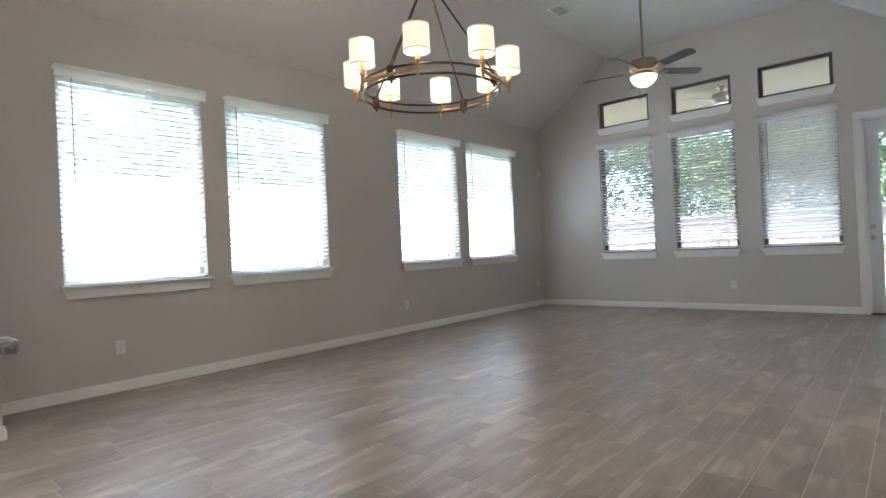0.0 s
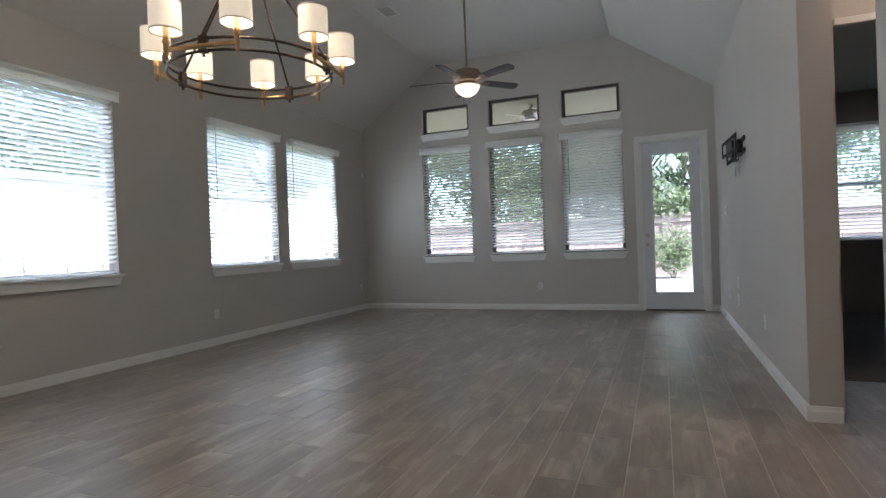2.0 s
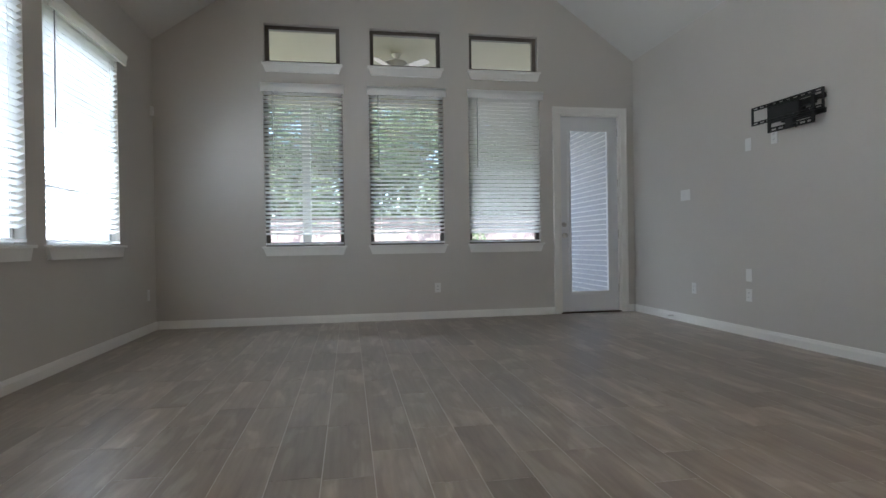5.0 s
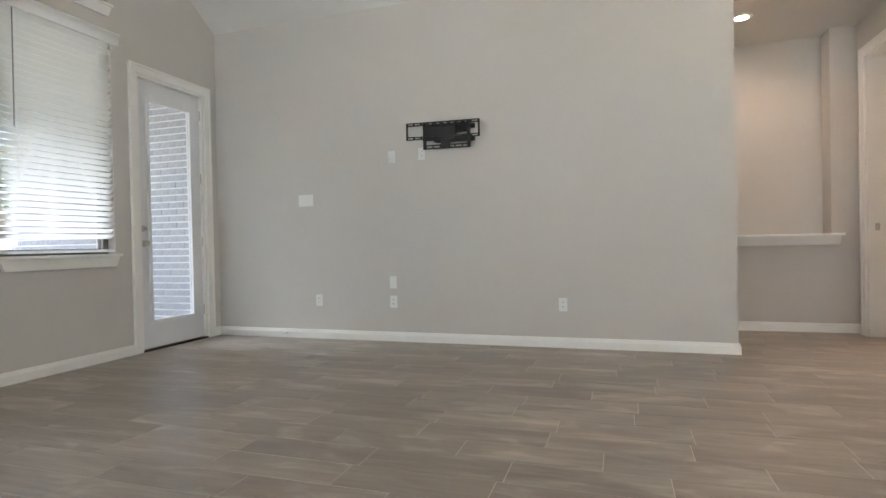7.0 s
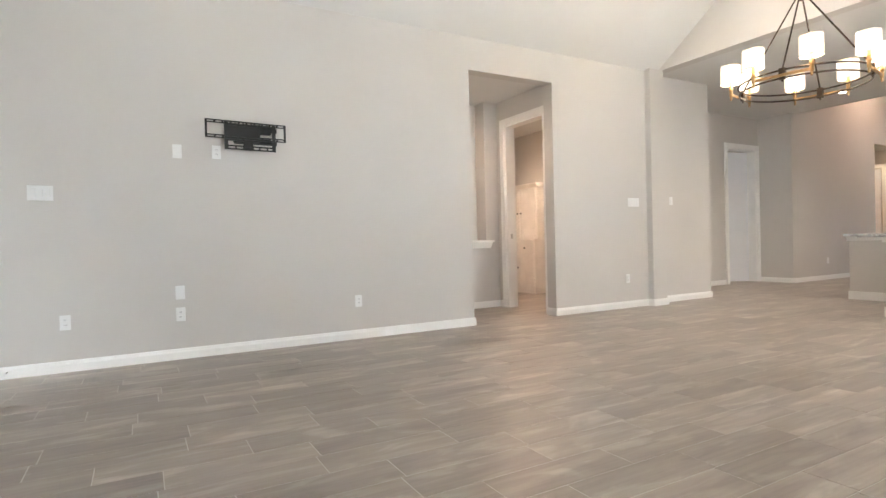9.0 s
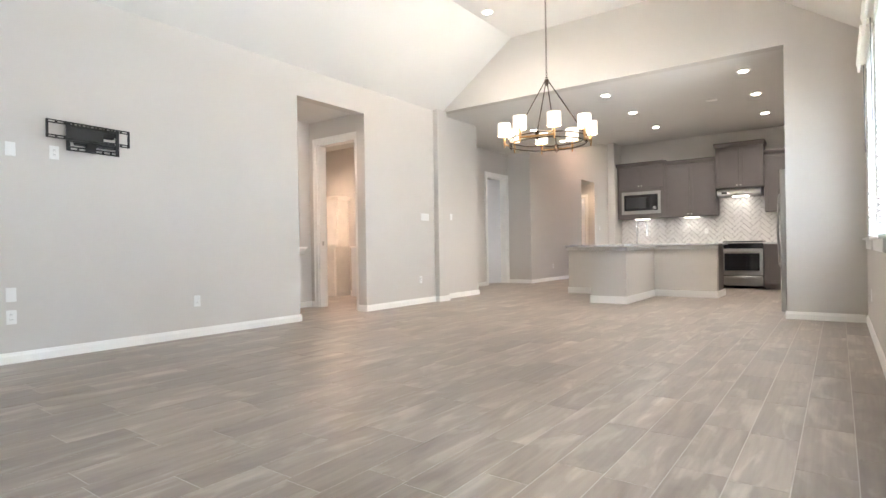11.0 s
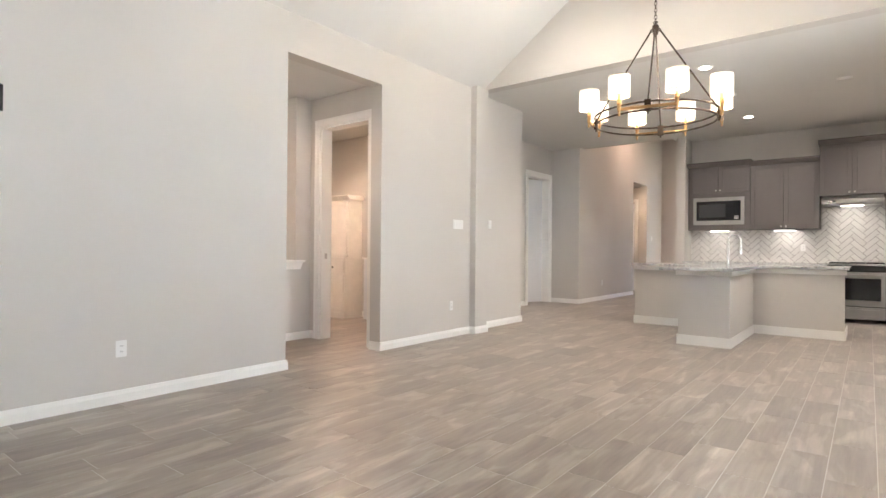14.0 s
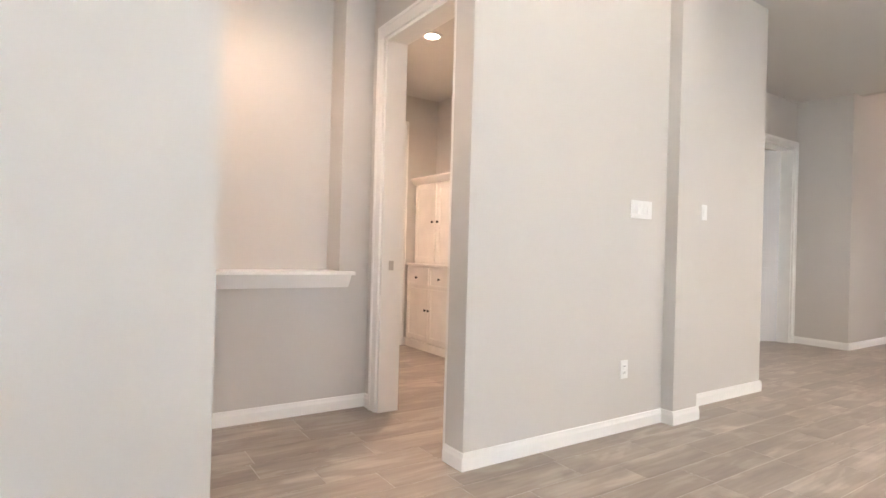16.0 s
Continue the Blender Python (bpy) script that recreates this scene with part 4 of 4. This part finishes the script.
wa = thing("laundry_cabinet", (3.2, 1.105, 0), "low white laundry cabinet with a light top", "cabinet")
part("body", box(0, 0, 0, 0.62, 0.20, 0.93, 0.006), M_DOOR, wa)
part("top", box(-0.01, 0, 0.93, 0.63, 0.215, 0.955, 0.004), M_TRIM, wa)

# ---- kitchen: island ----
isl = thing("kitchen_island", (0, 0, 0), "painted half-wall kitchen island with a projecting end and white skirting", "kitchen island")
part("half_wall", box(-2.11, -1.35, 0, 0.47, -1.19, 0.875), M_WALL, isl)
part("projecting_wall", box(-1.12, -1.19, 0, -0.57, 0.38, 0.875), M_WALL, isl)
part("sink_cabinet", box(-2.09, -1.95, 0.1, 0.45, -1.35, 0.875), M_CAB, isl)
part("end_wall", box(0.33, -1.95, 0, 0.47, -1.35, 0.874), M_WALL, isl)
for x0, y0, x1, y1 in ((-2.125, -1.19, -1.12, -1.175), (-0.57, -1.19, 0.485, -1.175), (0.47, -1.95, 0.485, -1.19), (-1.135, -1.175, -1.12, 0.395), (-0.57, -1.175, -0.555, 0.395), (-1.12, 0.38, -0.57, 0.395), (-2.125, -1.95, -2.11, -1.19)):
    part("skirting", box(x0, y0, 0, x1, y1, 0.115, 0.003), M_TRIM, isl)
for x0, y0, x1, y1 in ((-2.135, -1.19, -1.12, -1.165), (-0.57, -1.19, 0.495, -1.165), (0.47, -1.95, 0.495, -1.19), (-1.145, -1.165, -1.12, 0.405), (-0.57, -1.165, -0.545, 0.405), (-1.12, 0.38, -0.57, 0.405)):
    part("top_trim", box(x0, y0, 0.815, x1, y1, 0.872, 0.003), M_TRIM, isl)
bm = bmesh.new()
bx(bm, -2.16, -1.99, 0.876, 0.50, -1.09, 0.912, 0.006)
bx(bm, -1.20, -1.09, 0.876, -0.44, 0.70, 0.912, 0.006)
tagged(part("island_worktop", bm, M_GRANITE, None, "polished speckled grey granite worktop on the island"), category="worktop")
# tap
tp = thing("kitchen_tap", (-0.77, -1.40, 0.912), "tall chrome spring kitchen tap on the island", "tap", rz=-60)
bm = bmesh.new()
lathe(bm, [(0.028, 0), (0.028, 0.012), (0.018, 0.02), (0.018, 0.09), (0.012, 0.1)], seg=16)
part("tap_base", bm, M_CHROME, tp, smooth=True)
bm = bmesh.new()
pts = [(0, 0, 0.1), (0, 0, 0.34)] + [(0, -0.085 + 0.085 * math.cos(a), 0.34 + 0.085 * math.sin(a)) for a in np.linspace(0.3, math.pi, 9)] + [(0, -0.17, 0.22)]
tube(bm, pts, 0.015)
part("spout", bm, M_CHROME, tp, smooth=True)
bm = bmesh.new()
for i in range(16):
    torus(bm, (0, 0, 0.15 + i * 0.012), 0.020, 0.0045, 14, 6)
part("spring", bm, M_CHROME, tp, smooth=True)
bm = bmesh.new()
cyl(bm, (0, -0.17, 0.15), (0, -0.17, 0.26), 0.022, 0.018, 14)
part("spray_head", bm, M_CHROME, tp, smooth=True)
bm = bmesh.new()
tube(bm, [(0.015, 0, 0.07), (0.06, 0, 0.10)], 0.006)
part("lever", bm, M_CHROME, tp, smooth=True)
sd = thing("soap_dispenser", (-0.45, -1.40, 0.912), "small chrome soap dispenser on the island", "soap dispenser")
bm = bmesh.new()
lathe(bm, [(0.016, 0), (0.014, 0.02), (0.007, 0.03), (0.007, 0.08), (0.012, 0.085), (0.005, 0.09)], seg=12)
part("pump", bm, M_NICKEL, sd, smooth=True)

# ---- kitchen: back run ----
YB, YU, YF = KB, -3.73, -3.45


def upper_cabinet(x0, x1, z0, z1, doors, label, knobs_low=True, yf=YU):
    c = thing("wall_cabinet", (x0, KB, z0), label, "cabinet", "kitchen wall cabinets")
    w, h, d = x1 - x0, z1 - z0, yf - KB
    part("body", box(0.002, 0, 0, w - 0.002, d, h), M_CAB, c)
    bm = bmesh.new()
    prism(bm, [(0, h), (d + 0.02, h), (d + 0.065, h + 0.06), (d + 0.065, h + 0.078), (0, h + 0.078)], -0.02, w + 0.02, "x")
    part("crown", bm, M_CAB, c)
    dw = (w - 0.012) / doors
    for i in range(doors):
        a = 0.006 + i * dw
        dr = framed_front("door", a + 0.003, 0.01, a + dw - 0.003, h - 0.015, d, M_CAB, c, 0.062)
        kx = a + dw - 0.035 if (i == 0 and doors == 2) or doors == 1 else a + 0.035
        knob(dr, kx, d + 0.02, 0.05 if knobs_low else h - 0.06, M_NICKEL)
    return c


upper_cabinet(-0.69, 0.34, 2.16, 2.66, 2, "grey painted wall cabinet over the microwave")
mwc = thing("microwave_cabinet", (-0.69, KB, 1.49), "grey painted cabinet surround holding the microwave", "cabinet", "kitchen wall cabinets")
w = 1.03
bm = bmesh.new()
bx(bm, 0.002, 0, 0, 0.09, 0.33, 0.668)
bx(bm, w - 0.09, 0, 0, w - 0.002, 0.33, 0.668)
bx(bm, 0.09, 0, 0, w - 0.09, 0.33, 0.10)
bx(bm, 0.09, 0, 0.60, w - 0.09, 0.33, 0.668)
part("surround", bm, M_CAB, mwc)
mw = thing("microwave", (-0.60, KB + 0.02, 1.59), "stainless built-in microwave with a dark glass door", "microwave")
part("trim_kit", box(0.002, 0.0, 0.002, 0.848, 0.325, 0.497, 0.004), M_STEEL, mw)
part("door_glass", box(0.06, 0.32, 0.075, 0.79, 0.332, 0.43, 0.004), M_BLACKGLASS, mw)
part("door_window", box(0.30, 0.331, 0.13, 0.74, 0.336, 0.37, 0.003), material("tinted_microwave_window", (0.035, 0.037, 0.04), 0.15), mw)
part("door_edge", box(0.045, 0.318, 0.055, 0.805, 0.326, 0.45, 0.003), M_STEEL, mw)
for i in range(3):
    part("label_bar", box(0.09, 0.332, 0.10 + i * 0.022, 0.16, 0.3335, 0.11 + i * 0.022), M_PLATE, mw)

upper_cabinet(-1.70, -0.69, 1.49, 2.62, 2, "tall grey painted wall cabinet with two shaker doors")
upper_cabinet(-2.56, -1.70, 2.02, 2.86, 2, "raised grey painted cabinet over the hood", yf=-3.66)
upper_cabinet(-3.58, -2.56, 1.52, 2.64, 2, "tall grey painted wall cabinet by the fridge")
hd = thing("range_hood", (-2.52, KB, 1.86), "slim stainless under-cabinet range hood", "range hood")
bm = bmesh.new()
prism(bm, [(0, 0.0), (0.46, 0.0), (0.49, 0.03), (0.49, 0.09), (0.43, 0.15), (0, 0.15)], 0.0, 0.78, "x")
part("hood_body", bm, M_STEEL, hd)
part("hood_lamp", box(0.25, 0.20, -0.004, 0.53, 0.28, 0.002), M_STRIP, hd, "lit hood lamp")
part("hood_switches", box(0.60, 0.488, 0.045, 0.70, 0.494, 0.075), M_BLACKGLASS, hd)


def base_cabinet(x0, x1, label):
    c = thing("base_cabinet", (x0, KB, 0), label, "cabinet", "kitchen base cabinets")
    w, d = x1 - x0, YF - KB
    part("body", box(0.002, 0, 0.10, w - 0.002, d, 0.875), M_CAB, c)
    part("toe_kick", box(0.002, 0, 0, w - 0.002, d - 0.07, 0.10), M_CAB, c)
    dw = framed_front("drawer", 0.01, 0.70, w - 0.01, 0.862, d, M_CAB, c, 0.045)
    bm = bmesh.new()
    bx(bm, w / 2 - 0.06, d + 0.035, 0.775, w / 2 + 0.06, d + 0.045, 0.785, 0.003)
    bx(bm, w / 2 - 0.05, d + 0.018, 0.777, w / 2 - 0.042, d + 0.04, 0.783)
    bx(bm, w / 2 + 0.042, d + 0.018, 0.777, w / 2 + 0.05, d + 0.04, 0.783)
    part("pull", bm, M_NICKEL, dw)
    for i in range(2):
        a = 0.01 + i * (w - 0.02) / 2
        b = a + (w - 0.02) / 2
        dr = framed_front("door", a + 0.002, 0.115, b - 0.002, 0.685, d, M_CAB, c, 0.06)
        knob(dr, b - 0.035 if i == 0 else a + 0.035, d + 0.02, 0.64, M_NICKEL)
    return c


base_cabinet(-3.45, -2.56, "grey painted base cabinet with a drawer and two doors")
base_cabinet(-1.82, -1.0, "grey painted base cabinet with a drawer and two doors")
base_cabinet(-1.0, -0.3, "grey painted base cabinet with a drawer and two doors")
base_cabinet(-0.3, 0.355, "grey painted base cabinet with a drawer and two doors")
for x0, x1 in ((-3.50, -2.56), (-1.82, 0.358)):
    tagged(part("back_worktop", box(x0, KB, 0.877, x1, YF + 0.025, 0.913, 0.005), M_GRANITE, None, "polished speckled granite worktop along the kitchen wall"), category="worktop")

rg = thing("range", (-2.555, KB + 0.02, 0), "stainless slide-in gas range with a dark oven window", "stove")
part("range_body", box(0, 0, 0.06, 0.73, 0.60, 0.90, 0.004), M_BLACK, rg)
part("cooktop", box(-0.004, 0, 0.90, 0.734, 0.62, 0.918, 0.004), M_STEEL, rg)
part("control_panel", box(0, 0.59, 0.80, 0.73, 0.635, 0.90, 0.008), M_BLACKGLASS, rg)
ovd = part("oven_door", box(0.005, 0.60, 0.27, 0.725, 0.64, 0.795, 0.006), M_STEEL, rg)
part("oven_window", box(0.06, 0.637, 0.36, 0.67, 0.645, 0.70, 0.004), M_BLACKGLASS, ovd)
bm = bmesh.new()
tube(bm, [(0.06, 0.64, 0.755), (0.06, 0.685, 0.755), (0.67, 0.685, 0.755), (0.67, 0.64, 0.755)], 0.011)
part("oven_handle", bm, M_STEEL, ovd, smooth=True)
drw = part("warming_drawer", box(0.005, 0.60, 0.07, 0.725, 0.637, 0.255, 0.006), M_STEEL, rg)
bm = bmesh.new()
bx(bm, 0.08, 0.64, 0.205, 0.65, 0.66, 0.222, 0.004)
part("drawer_pull", bm, M_STEEL, drw)
for i in range(3):
    bm = bmesh.new()
    x = 0.02 + i * 0.235
    for y in (0.06, 0.30, 0.54):
        bx(bm, x, y, 0.925, x + 0.22, y + 0.014, 0.945)
    for q in (0.0, 0.103, 0.206):
        bx(bm, x + q, 0.06, 0.918, x + q + 0.014, 0.554, 0.943)
    part("grate", bm, M_BLACK, rg)

fr = thing("fridge", (-3.92, 0.86, 0), "tall stainless fridge with curved bar handles beside the wing wall", "fridge", rz=-90)
part("fridge_body", box(0.0, 0.0, 0.02, 0.88, 0.70, 1.80, 0.008), M_BLACK, fr)
for i in range(2):
    dr = part("fridge_door", box(0.003 + i * 0.44, 0.70, 0.05, 0.437 + i * 0.44, 0.765, 1.795, 0.012), M_STEEL, fr)
    x = 0.40 if i == 0 else 0.48
    bm = bmesh.new()
    tube(bm, [(x, 0.765, 0.55), (x, 0.805, 0.62), (x, 0.825, 1.05), (x, 0.805, 1.50), (x, 0.765, 1.57)], 0.011)
    part("handle", bm, M_STEEL, dr, smooth=True)
fc = thing("fridge_cabinet", (-3.96, -0.02, 1.86), "grey painted cabinet above the fridge", "cabinet", "kitchen wall cabinets")
part("body", box(0, 0, 0, 0.70, 0.88, 0.80, 0.003), M_CAB, fc)
# under-cabinet strips
for x in (-0.18, -1.20, -3.1):
    s = thing("under_cabinet_light", (x, -3.86, 1.49), "lit white strip light under the wall cabinet", "light", "under-cabinet lights")
    part("housing", box(-0.16, -0.03, -0.018, 0.16, 0.03, 0.0, 0.003), M_PLATE, s)
    part("lens", box(-0.15, -0.022, -0.021, 0.15, 0.022, -0.017), M_STRIP, s, "glowing lens")
    area_lamp("strip_lamp", (x, -3.86, 1.462), (x, -3.86, 0), 0.30, 0.04, STRIP_W, (1.0, 0.90, 0.74))
wall_plate("y", KB + 0.014, 1, -1.45, 1.18)

# ---- garden ----
setting("ground", box(-150, -150, -0.40, 150, 150, -0.20), M_GRASS)
setting("pavement_yard", box(-8.2, 12.4, -0.2, 9.0, 18.98, -0.12), M_CONC)
setting("patio", box(-5.2, YN + T, -0.2, 2.0, 12.4, -0.04), M_CONC)
setting("ceiling_porch", box(-5.2, YN + T, 3.62, 2.2, 12.5, 3.74), M_PORCH)
setting("wall_porch_beam", box(-5.2, 12.1, 3.35, 2.2, 12.4, 3.62), M_PORCH)
bm = bmesh.new()
bx(bm, -2.63, 12.15, -0.04, -2.49, 12.29, 3.35, 0.01)
bx(bm, -2.67, 12.11, -0.04, -2.45, 12.33, 0.14, 0.01)
setting("porch_column", bm, M_TRIM)
fan("porch_fan", (-1.16, 10.48, 3.30), 3.62, "pale outdoor ceiling fan under the porch roof", M_HUTCH, M_NICKEL, (20, 92, 164, 236, 308), lit=False, radius=0.62)


def fence(name, axis, at, u0, u1, height, mat):
    f = thing(name, (0, 0, 0), "tall wooden board fence in the sun", "fence")
    base = box(-0.068, -0.009, -0.2, 0.068, 0.009, height)
    me = mesh_of("board", base, mat)
    n = int((u1 - u0) / 0.142)
    for i in range(n):
        u = u0 + (i + 0.5) * 0.142
        loc = (u, at, random.uniform(-0.012, 0.012)) if axis == "y" else (at, u, random.uniform(-0.012, 0.012))
        share("board", me, f, loc, (0, 0, (0 if axis == "y" else math.pi / 2)))
    for z in (0.25, 1.0, height - 0.2):
        b = box(u0, at - 0.05, z, u1, at - 0.012, z + 0.09) if axis == "y" else box(at + 0.012, u0, z, at + 0.05, u1, z + 0.09)
        part("rail", b, mat, f)
    b = box(u0, at - 0.05, height - 0.02, u1, at + 0.04, height + 0.03) if axis == "y" else box(at - 0.04, u0, height - 0.02, at + 0.05, u1, height + 0.03)
    part("cap_board", b, mat, f)
    return f


fence("garden_fence", "y", 19.0, -12.0, 9.0, 1.75, M_FENCE)
fence("side_fence", "x", -8.2, -4.0, 19.0, 1.75, M_FENCE_PALE)


def leaf_mesh(bm, centre, radius, count, size, squash=0.8):
    for _ in range(count):
        while True:
            p = Vector((random.uniform(-1, 1), random.uniform(-1, 1), random.uniform(-1, 1)))
            if 0.25 < p.length < 1:
                break
        c = Vector(centre) + Vector((p.x, p.y, p.z * squash)) * radius
        q = Euler((random.uniform(-1.1, 1.1), random.uniform(-1.1, 1.1), random.uniform(0, 6.3))).to_matrix()
        s = size * random.uniform(0.6, 1.3)
        vs = [bm.verts.new(c + q @ Vector(v)) for v in ((-s, 0, 0), (0, -s * 0.45, 0), (s, 0, 0), (0, s * 0.45, s * 0.15))]
        bm.faces.new(vs)


def tree(x, y, height, spread, leaves, size=0.11):
    t = thing("tree", (x, y, -0.2), "leafy green garden tree behind the fence", "tree", "trees round the garden")
    bm = bmesh.new()
    cyl(bm, (0, 0, 0), (random.uniform(-0.2, 0.2), random.uniform(-0.2, 0.2), height * 0.55), 0.16, 0.08, 10)
    tips = []
    for i in range(9):
        a = i * 0.75 + random.uniform(-0.3, 0.3)
        z0 = height * random.uniform(0.25, 0.5)
        tip = Vector((math.cos(a) * spread * random.uniform(0.4, 0.8), math.sin(a) * spread * random.uniform(0.4, 0.8), z0 + height * random.uniform(0.12, 0.42)))
        cyl(bm, (0, 0, z0), tip, 0.06, 0.018, 7)
        tips.append(tip)
    part("trunk", bm, M_BARK, t)
    pts = tips + [Vector((random.uniform(-1, 1) * spread * 0.6, random.uniform(-1, 1) * spread * 0.6, height * random.uniform(0.30, 0.98))) for _ in range(13)]
    bm = bmesh.new()
    for p in pts:
        leaf_mesh(bm, p, spread * random.uniform(0.28, 0.45), leaves // len(pts), size)
    part("crown", bm, M_LEAF, t)
    return t


for x, y, h, s in ((-8.5, 21.5, 8, 2.6), (-5.2, 20.6, 7, 2.4), (-2.6, 21.8, 8.5, 2.8), (0.2, 20.8, 7, 2.5), (2.8, 22.0, 8, 2.7), (5.4, 21.0, 8, 2.6), (-1.0, 24.5, 10, 3.2), (3.5, 25.0, 10, 3.2), (-6.5, 25.0, 10, 3.2), (8.5, 22.5, 8, 2.8)):
    tree(x, y, h, s, 3600, 0.12)
for x, y, h, s in ((-11.5, 2.0, 7.5, 2.6), (-11.0, 6.5, 7, 2.5), (-11.8, 11.0, 8, 2.8), (-11.0, 15.5, 7.5, 2.6), (-12.5, -3.0, 8, 2.8)):
    tree(x, y, h, s, 4200, 0.13)
for x, y, h, s in ((1.5, 20.4, 5.0, 2.1), (-1.5, 20.3, 4.6, 2.0), (4.1, 20.4, 5.2, 2.2), (-4.0, 20.5, 4.8, 2.1)):
    tree(x, y, h, s, 3600, 0.11)
sh = thing("shrub", (1.3, 17.6, -0.2), "sunlit leafy shrub against the fence", "shrub")
bm = bmesh.new()
for i in range(9):
    leaf_mesh(bm, (random.uniform(-0.5, 0.5), random.uniform(-0.3, 0.3), random.uniform(0.3, 1.3)), 0.42, 160, 0.07)
part("foliage", bm, M_LEAF, sh)
bm = bmesh.new()
for i in range(5):
    cyl(bm, (0, 0, 0), (random.uniform(-0.4, 0.4), random.uniform(-0.2, 0.2), 0.8), 0.02, 0.008, 6)
part("stems", bm, M_BARK, sh)

# ---- small repeated pieces last ----
# painted brick wall at the side of the porch
bw = setting("wall_porch_brick", box(1.775, YN + T, -0.2, 1.95, 12.4, 3.62), M_MORTAR)
brick = mesh_of("brick", box(-0.006, -0.1020, -0.029, 0.006, 0.1020, 0.029), M_BRICK)
bm = bmesh.new()
for r in range(50):
    z = -0.16 + r * 0.075
    for k in range(19):
        y = YN + T + 0.10 + k * 0.208 + (0.104 if r % 2 else 0)
        if y > 12.3:
            continue
        if 9.3 < y < 10.75 and 0.0 < z < 3.0:
            share("brick", brick, bw, (1.772, y, z))
        else:
            bx(bm, 1.766, y - 0.102, z - 0.029, 1.778, y + 0.102, z + 0.029)
tagged(part("bricks", bm, M_BRICK, bw), kind="stuff")

# herringbone splashback
bs = thing("splashback", (0, KB, 0), "white herringbone tile splashback with dark grout", "splashback")
part("grout_bed", box(-3.58, 0.0, 0.913, 0.40, 0.006, 1.49), M_TGROUT, bs)
part("grout_bed", box(-2.555, 0.0, 1.49, -1.705, 0.006, 1.86), M_TGROUT, bs)


def clipped(poly, x0, z0, x1, z1):
    """A polygon of (x, z) cut to a rectangle."""
    for axis, lim, sign in ((0, x0, 1), (0, x1, -1), (1, z0, 1), (1, z1, -1)):
        out = []
        for a, b in zip(poly, poly[1:] + poly[:1]):
            da, db = sign * (a[axis] - lim), sign * (b[axis] - lim)
            if da >= 0:
                out.append(a)
            if da * db < 0:
                k = da / (da - db)
                out.append((a[0] + k * (b[0] - a[0]), a[1] + k * (b[1] - a[1])))
        poly = out
        if len(poly) < 3:
            return None
    return poly


W, L, G = 0.078, 0.235, 0.0055
rest = bmesh.new()
c45 = math.sqrt(0.5)
count = 0
for i in range(-40, 41):
    for j in range(-22, 23):
        # the herringbone lattice, one flat and one upright tile a cell, turned by 45 degrees
        ox, oy = i * W + j * L, i * W - j * L
        for a, b, c, d in ((ox, oy, ox + L, oy + W), (ox, oy + W, ox + W, oy + W + L)):
            cor = [(a + G / 2, b + G / 2), (c - G / 2, b + G / 2), (c - G / 2, d - G / 2), (a + G / 2, d - G / 2)]
            turned = [((x - y) * c45 - 1.6, (x + y) * c45 + 1.2) for x, y in cor]
            for x0, z0, x1, z1 in ((-3.575, 0.915, 0.395, 1.488), (-2.55, 1.488, -1.71, 1.858)):
                p = clipped(turned, x0, z0, x1, z1)
                if not p:
                    continue
                if -2.6 < p[0][0] < 0.4 and count < 300 and len(p) == 4:
                    count += 1
                    t = bmesh.new()
                    prism(t, p, 0.006, 0.012, "y")
                    part("tile", t, M_TILE, bs)
                else:
                    prism(rest, p, 0.006, 0.012, "y")
tagged(part("cut_tiles", rest, M_TILE, bs), kind="stuff")

# floor planks, laid along the room
fl = bpy.data.objects["floor"]
PW, PL = 0.2, 0.62
plank = box(-PW / 2 + 0.0019, -PL / 2 + 0.0019, -0.006, PW / 2 - 0.0019, PL / 2 - 0.0019, 0.0)
plank_me = mesh_of("plank", plank, M_PLANK)
far = bmesh.new()
areas = [(XW, 1.76, -9.0, YN), (1.76, 6.0, -9.0, 5.26)]


def flat_piece(x0, y0, x1, y1):
    bmesh_box = [(x0, y0), (x1, y0), (x1, y1), (x0, y1)]
    lo = [far.verts.new((x, y, -0.006)) for x, y in bmesh_box]
    hi = [far.verts.new((x, y, 0.0)) for x, y in bmesh_box]
    far.faces.new(hi)
    for k in range(4):
        far.faces.new((lo[k], lo[(k + 1) % 4], hi[(k + 1) % 4], hi[k]))


for x0, x1, y0, y1 in areas:
    col = 0
    x = x0
    while x < x1 - 0.005:
        xe = min(x + PW, x1)
        y = y0 - ((col * 0.37 + 0.11 * ((col * 7) % 5)) % 1.0) * PL
        while y < y1:
            ya, yb = max(y, y0), min(y + PL, y1)
            if yb - ya > 0.004:
                if xe - x > PW - 1e-4 and yb - ya > PL - 1e-4 and 3.2 < y < 7.6 and x1 < 2 and -3.2 < x < 1.4:
                    share("plank", plank_me, fl, (x + PW / 2, y + PL / 2, random.uniform(-0.0004, 0.0004)))
                else:
                    flat_piece(x + 0.0019, ya + 0.0019, xe - 0.0019, yb - 0.0019)
            y += PL
        x += PW
        col += 1
tagged(part("planks", far, M_PLANK, fl), kind="stuff")
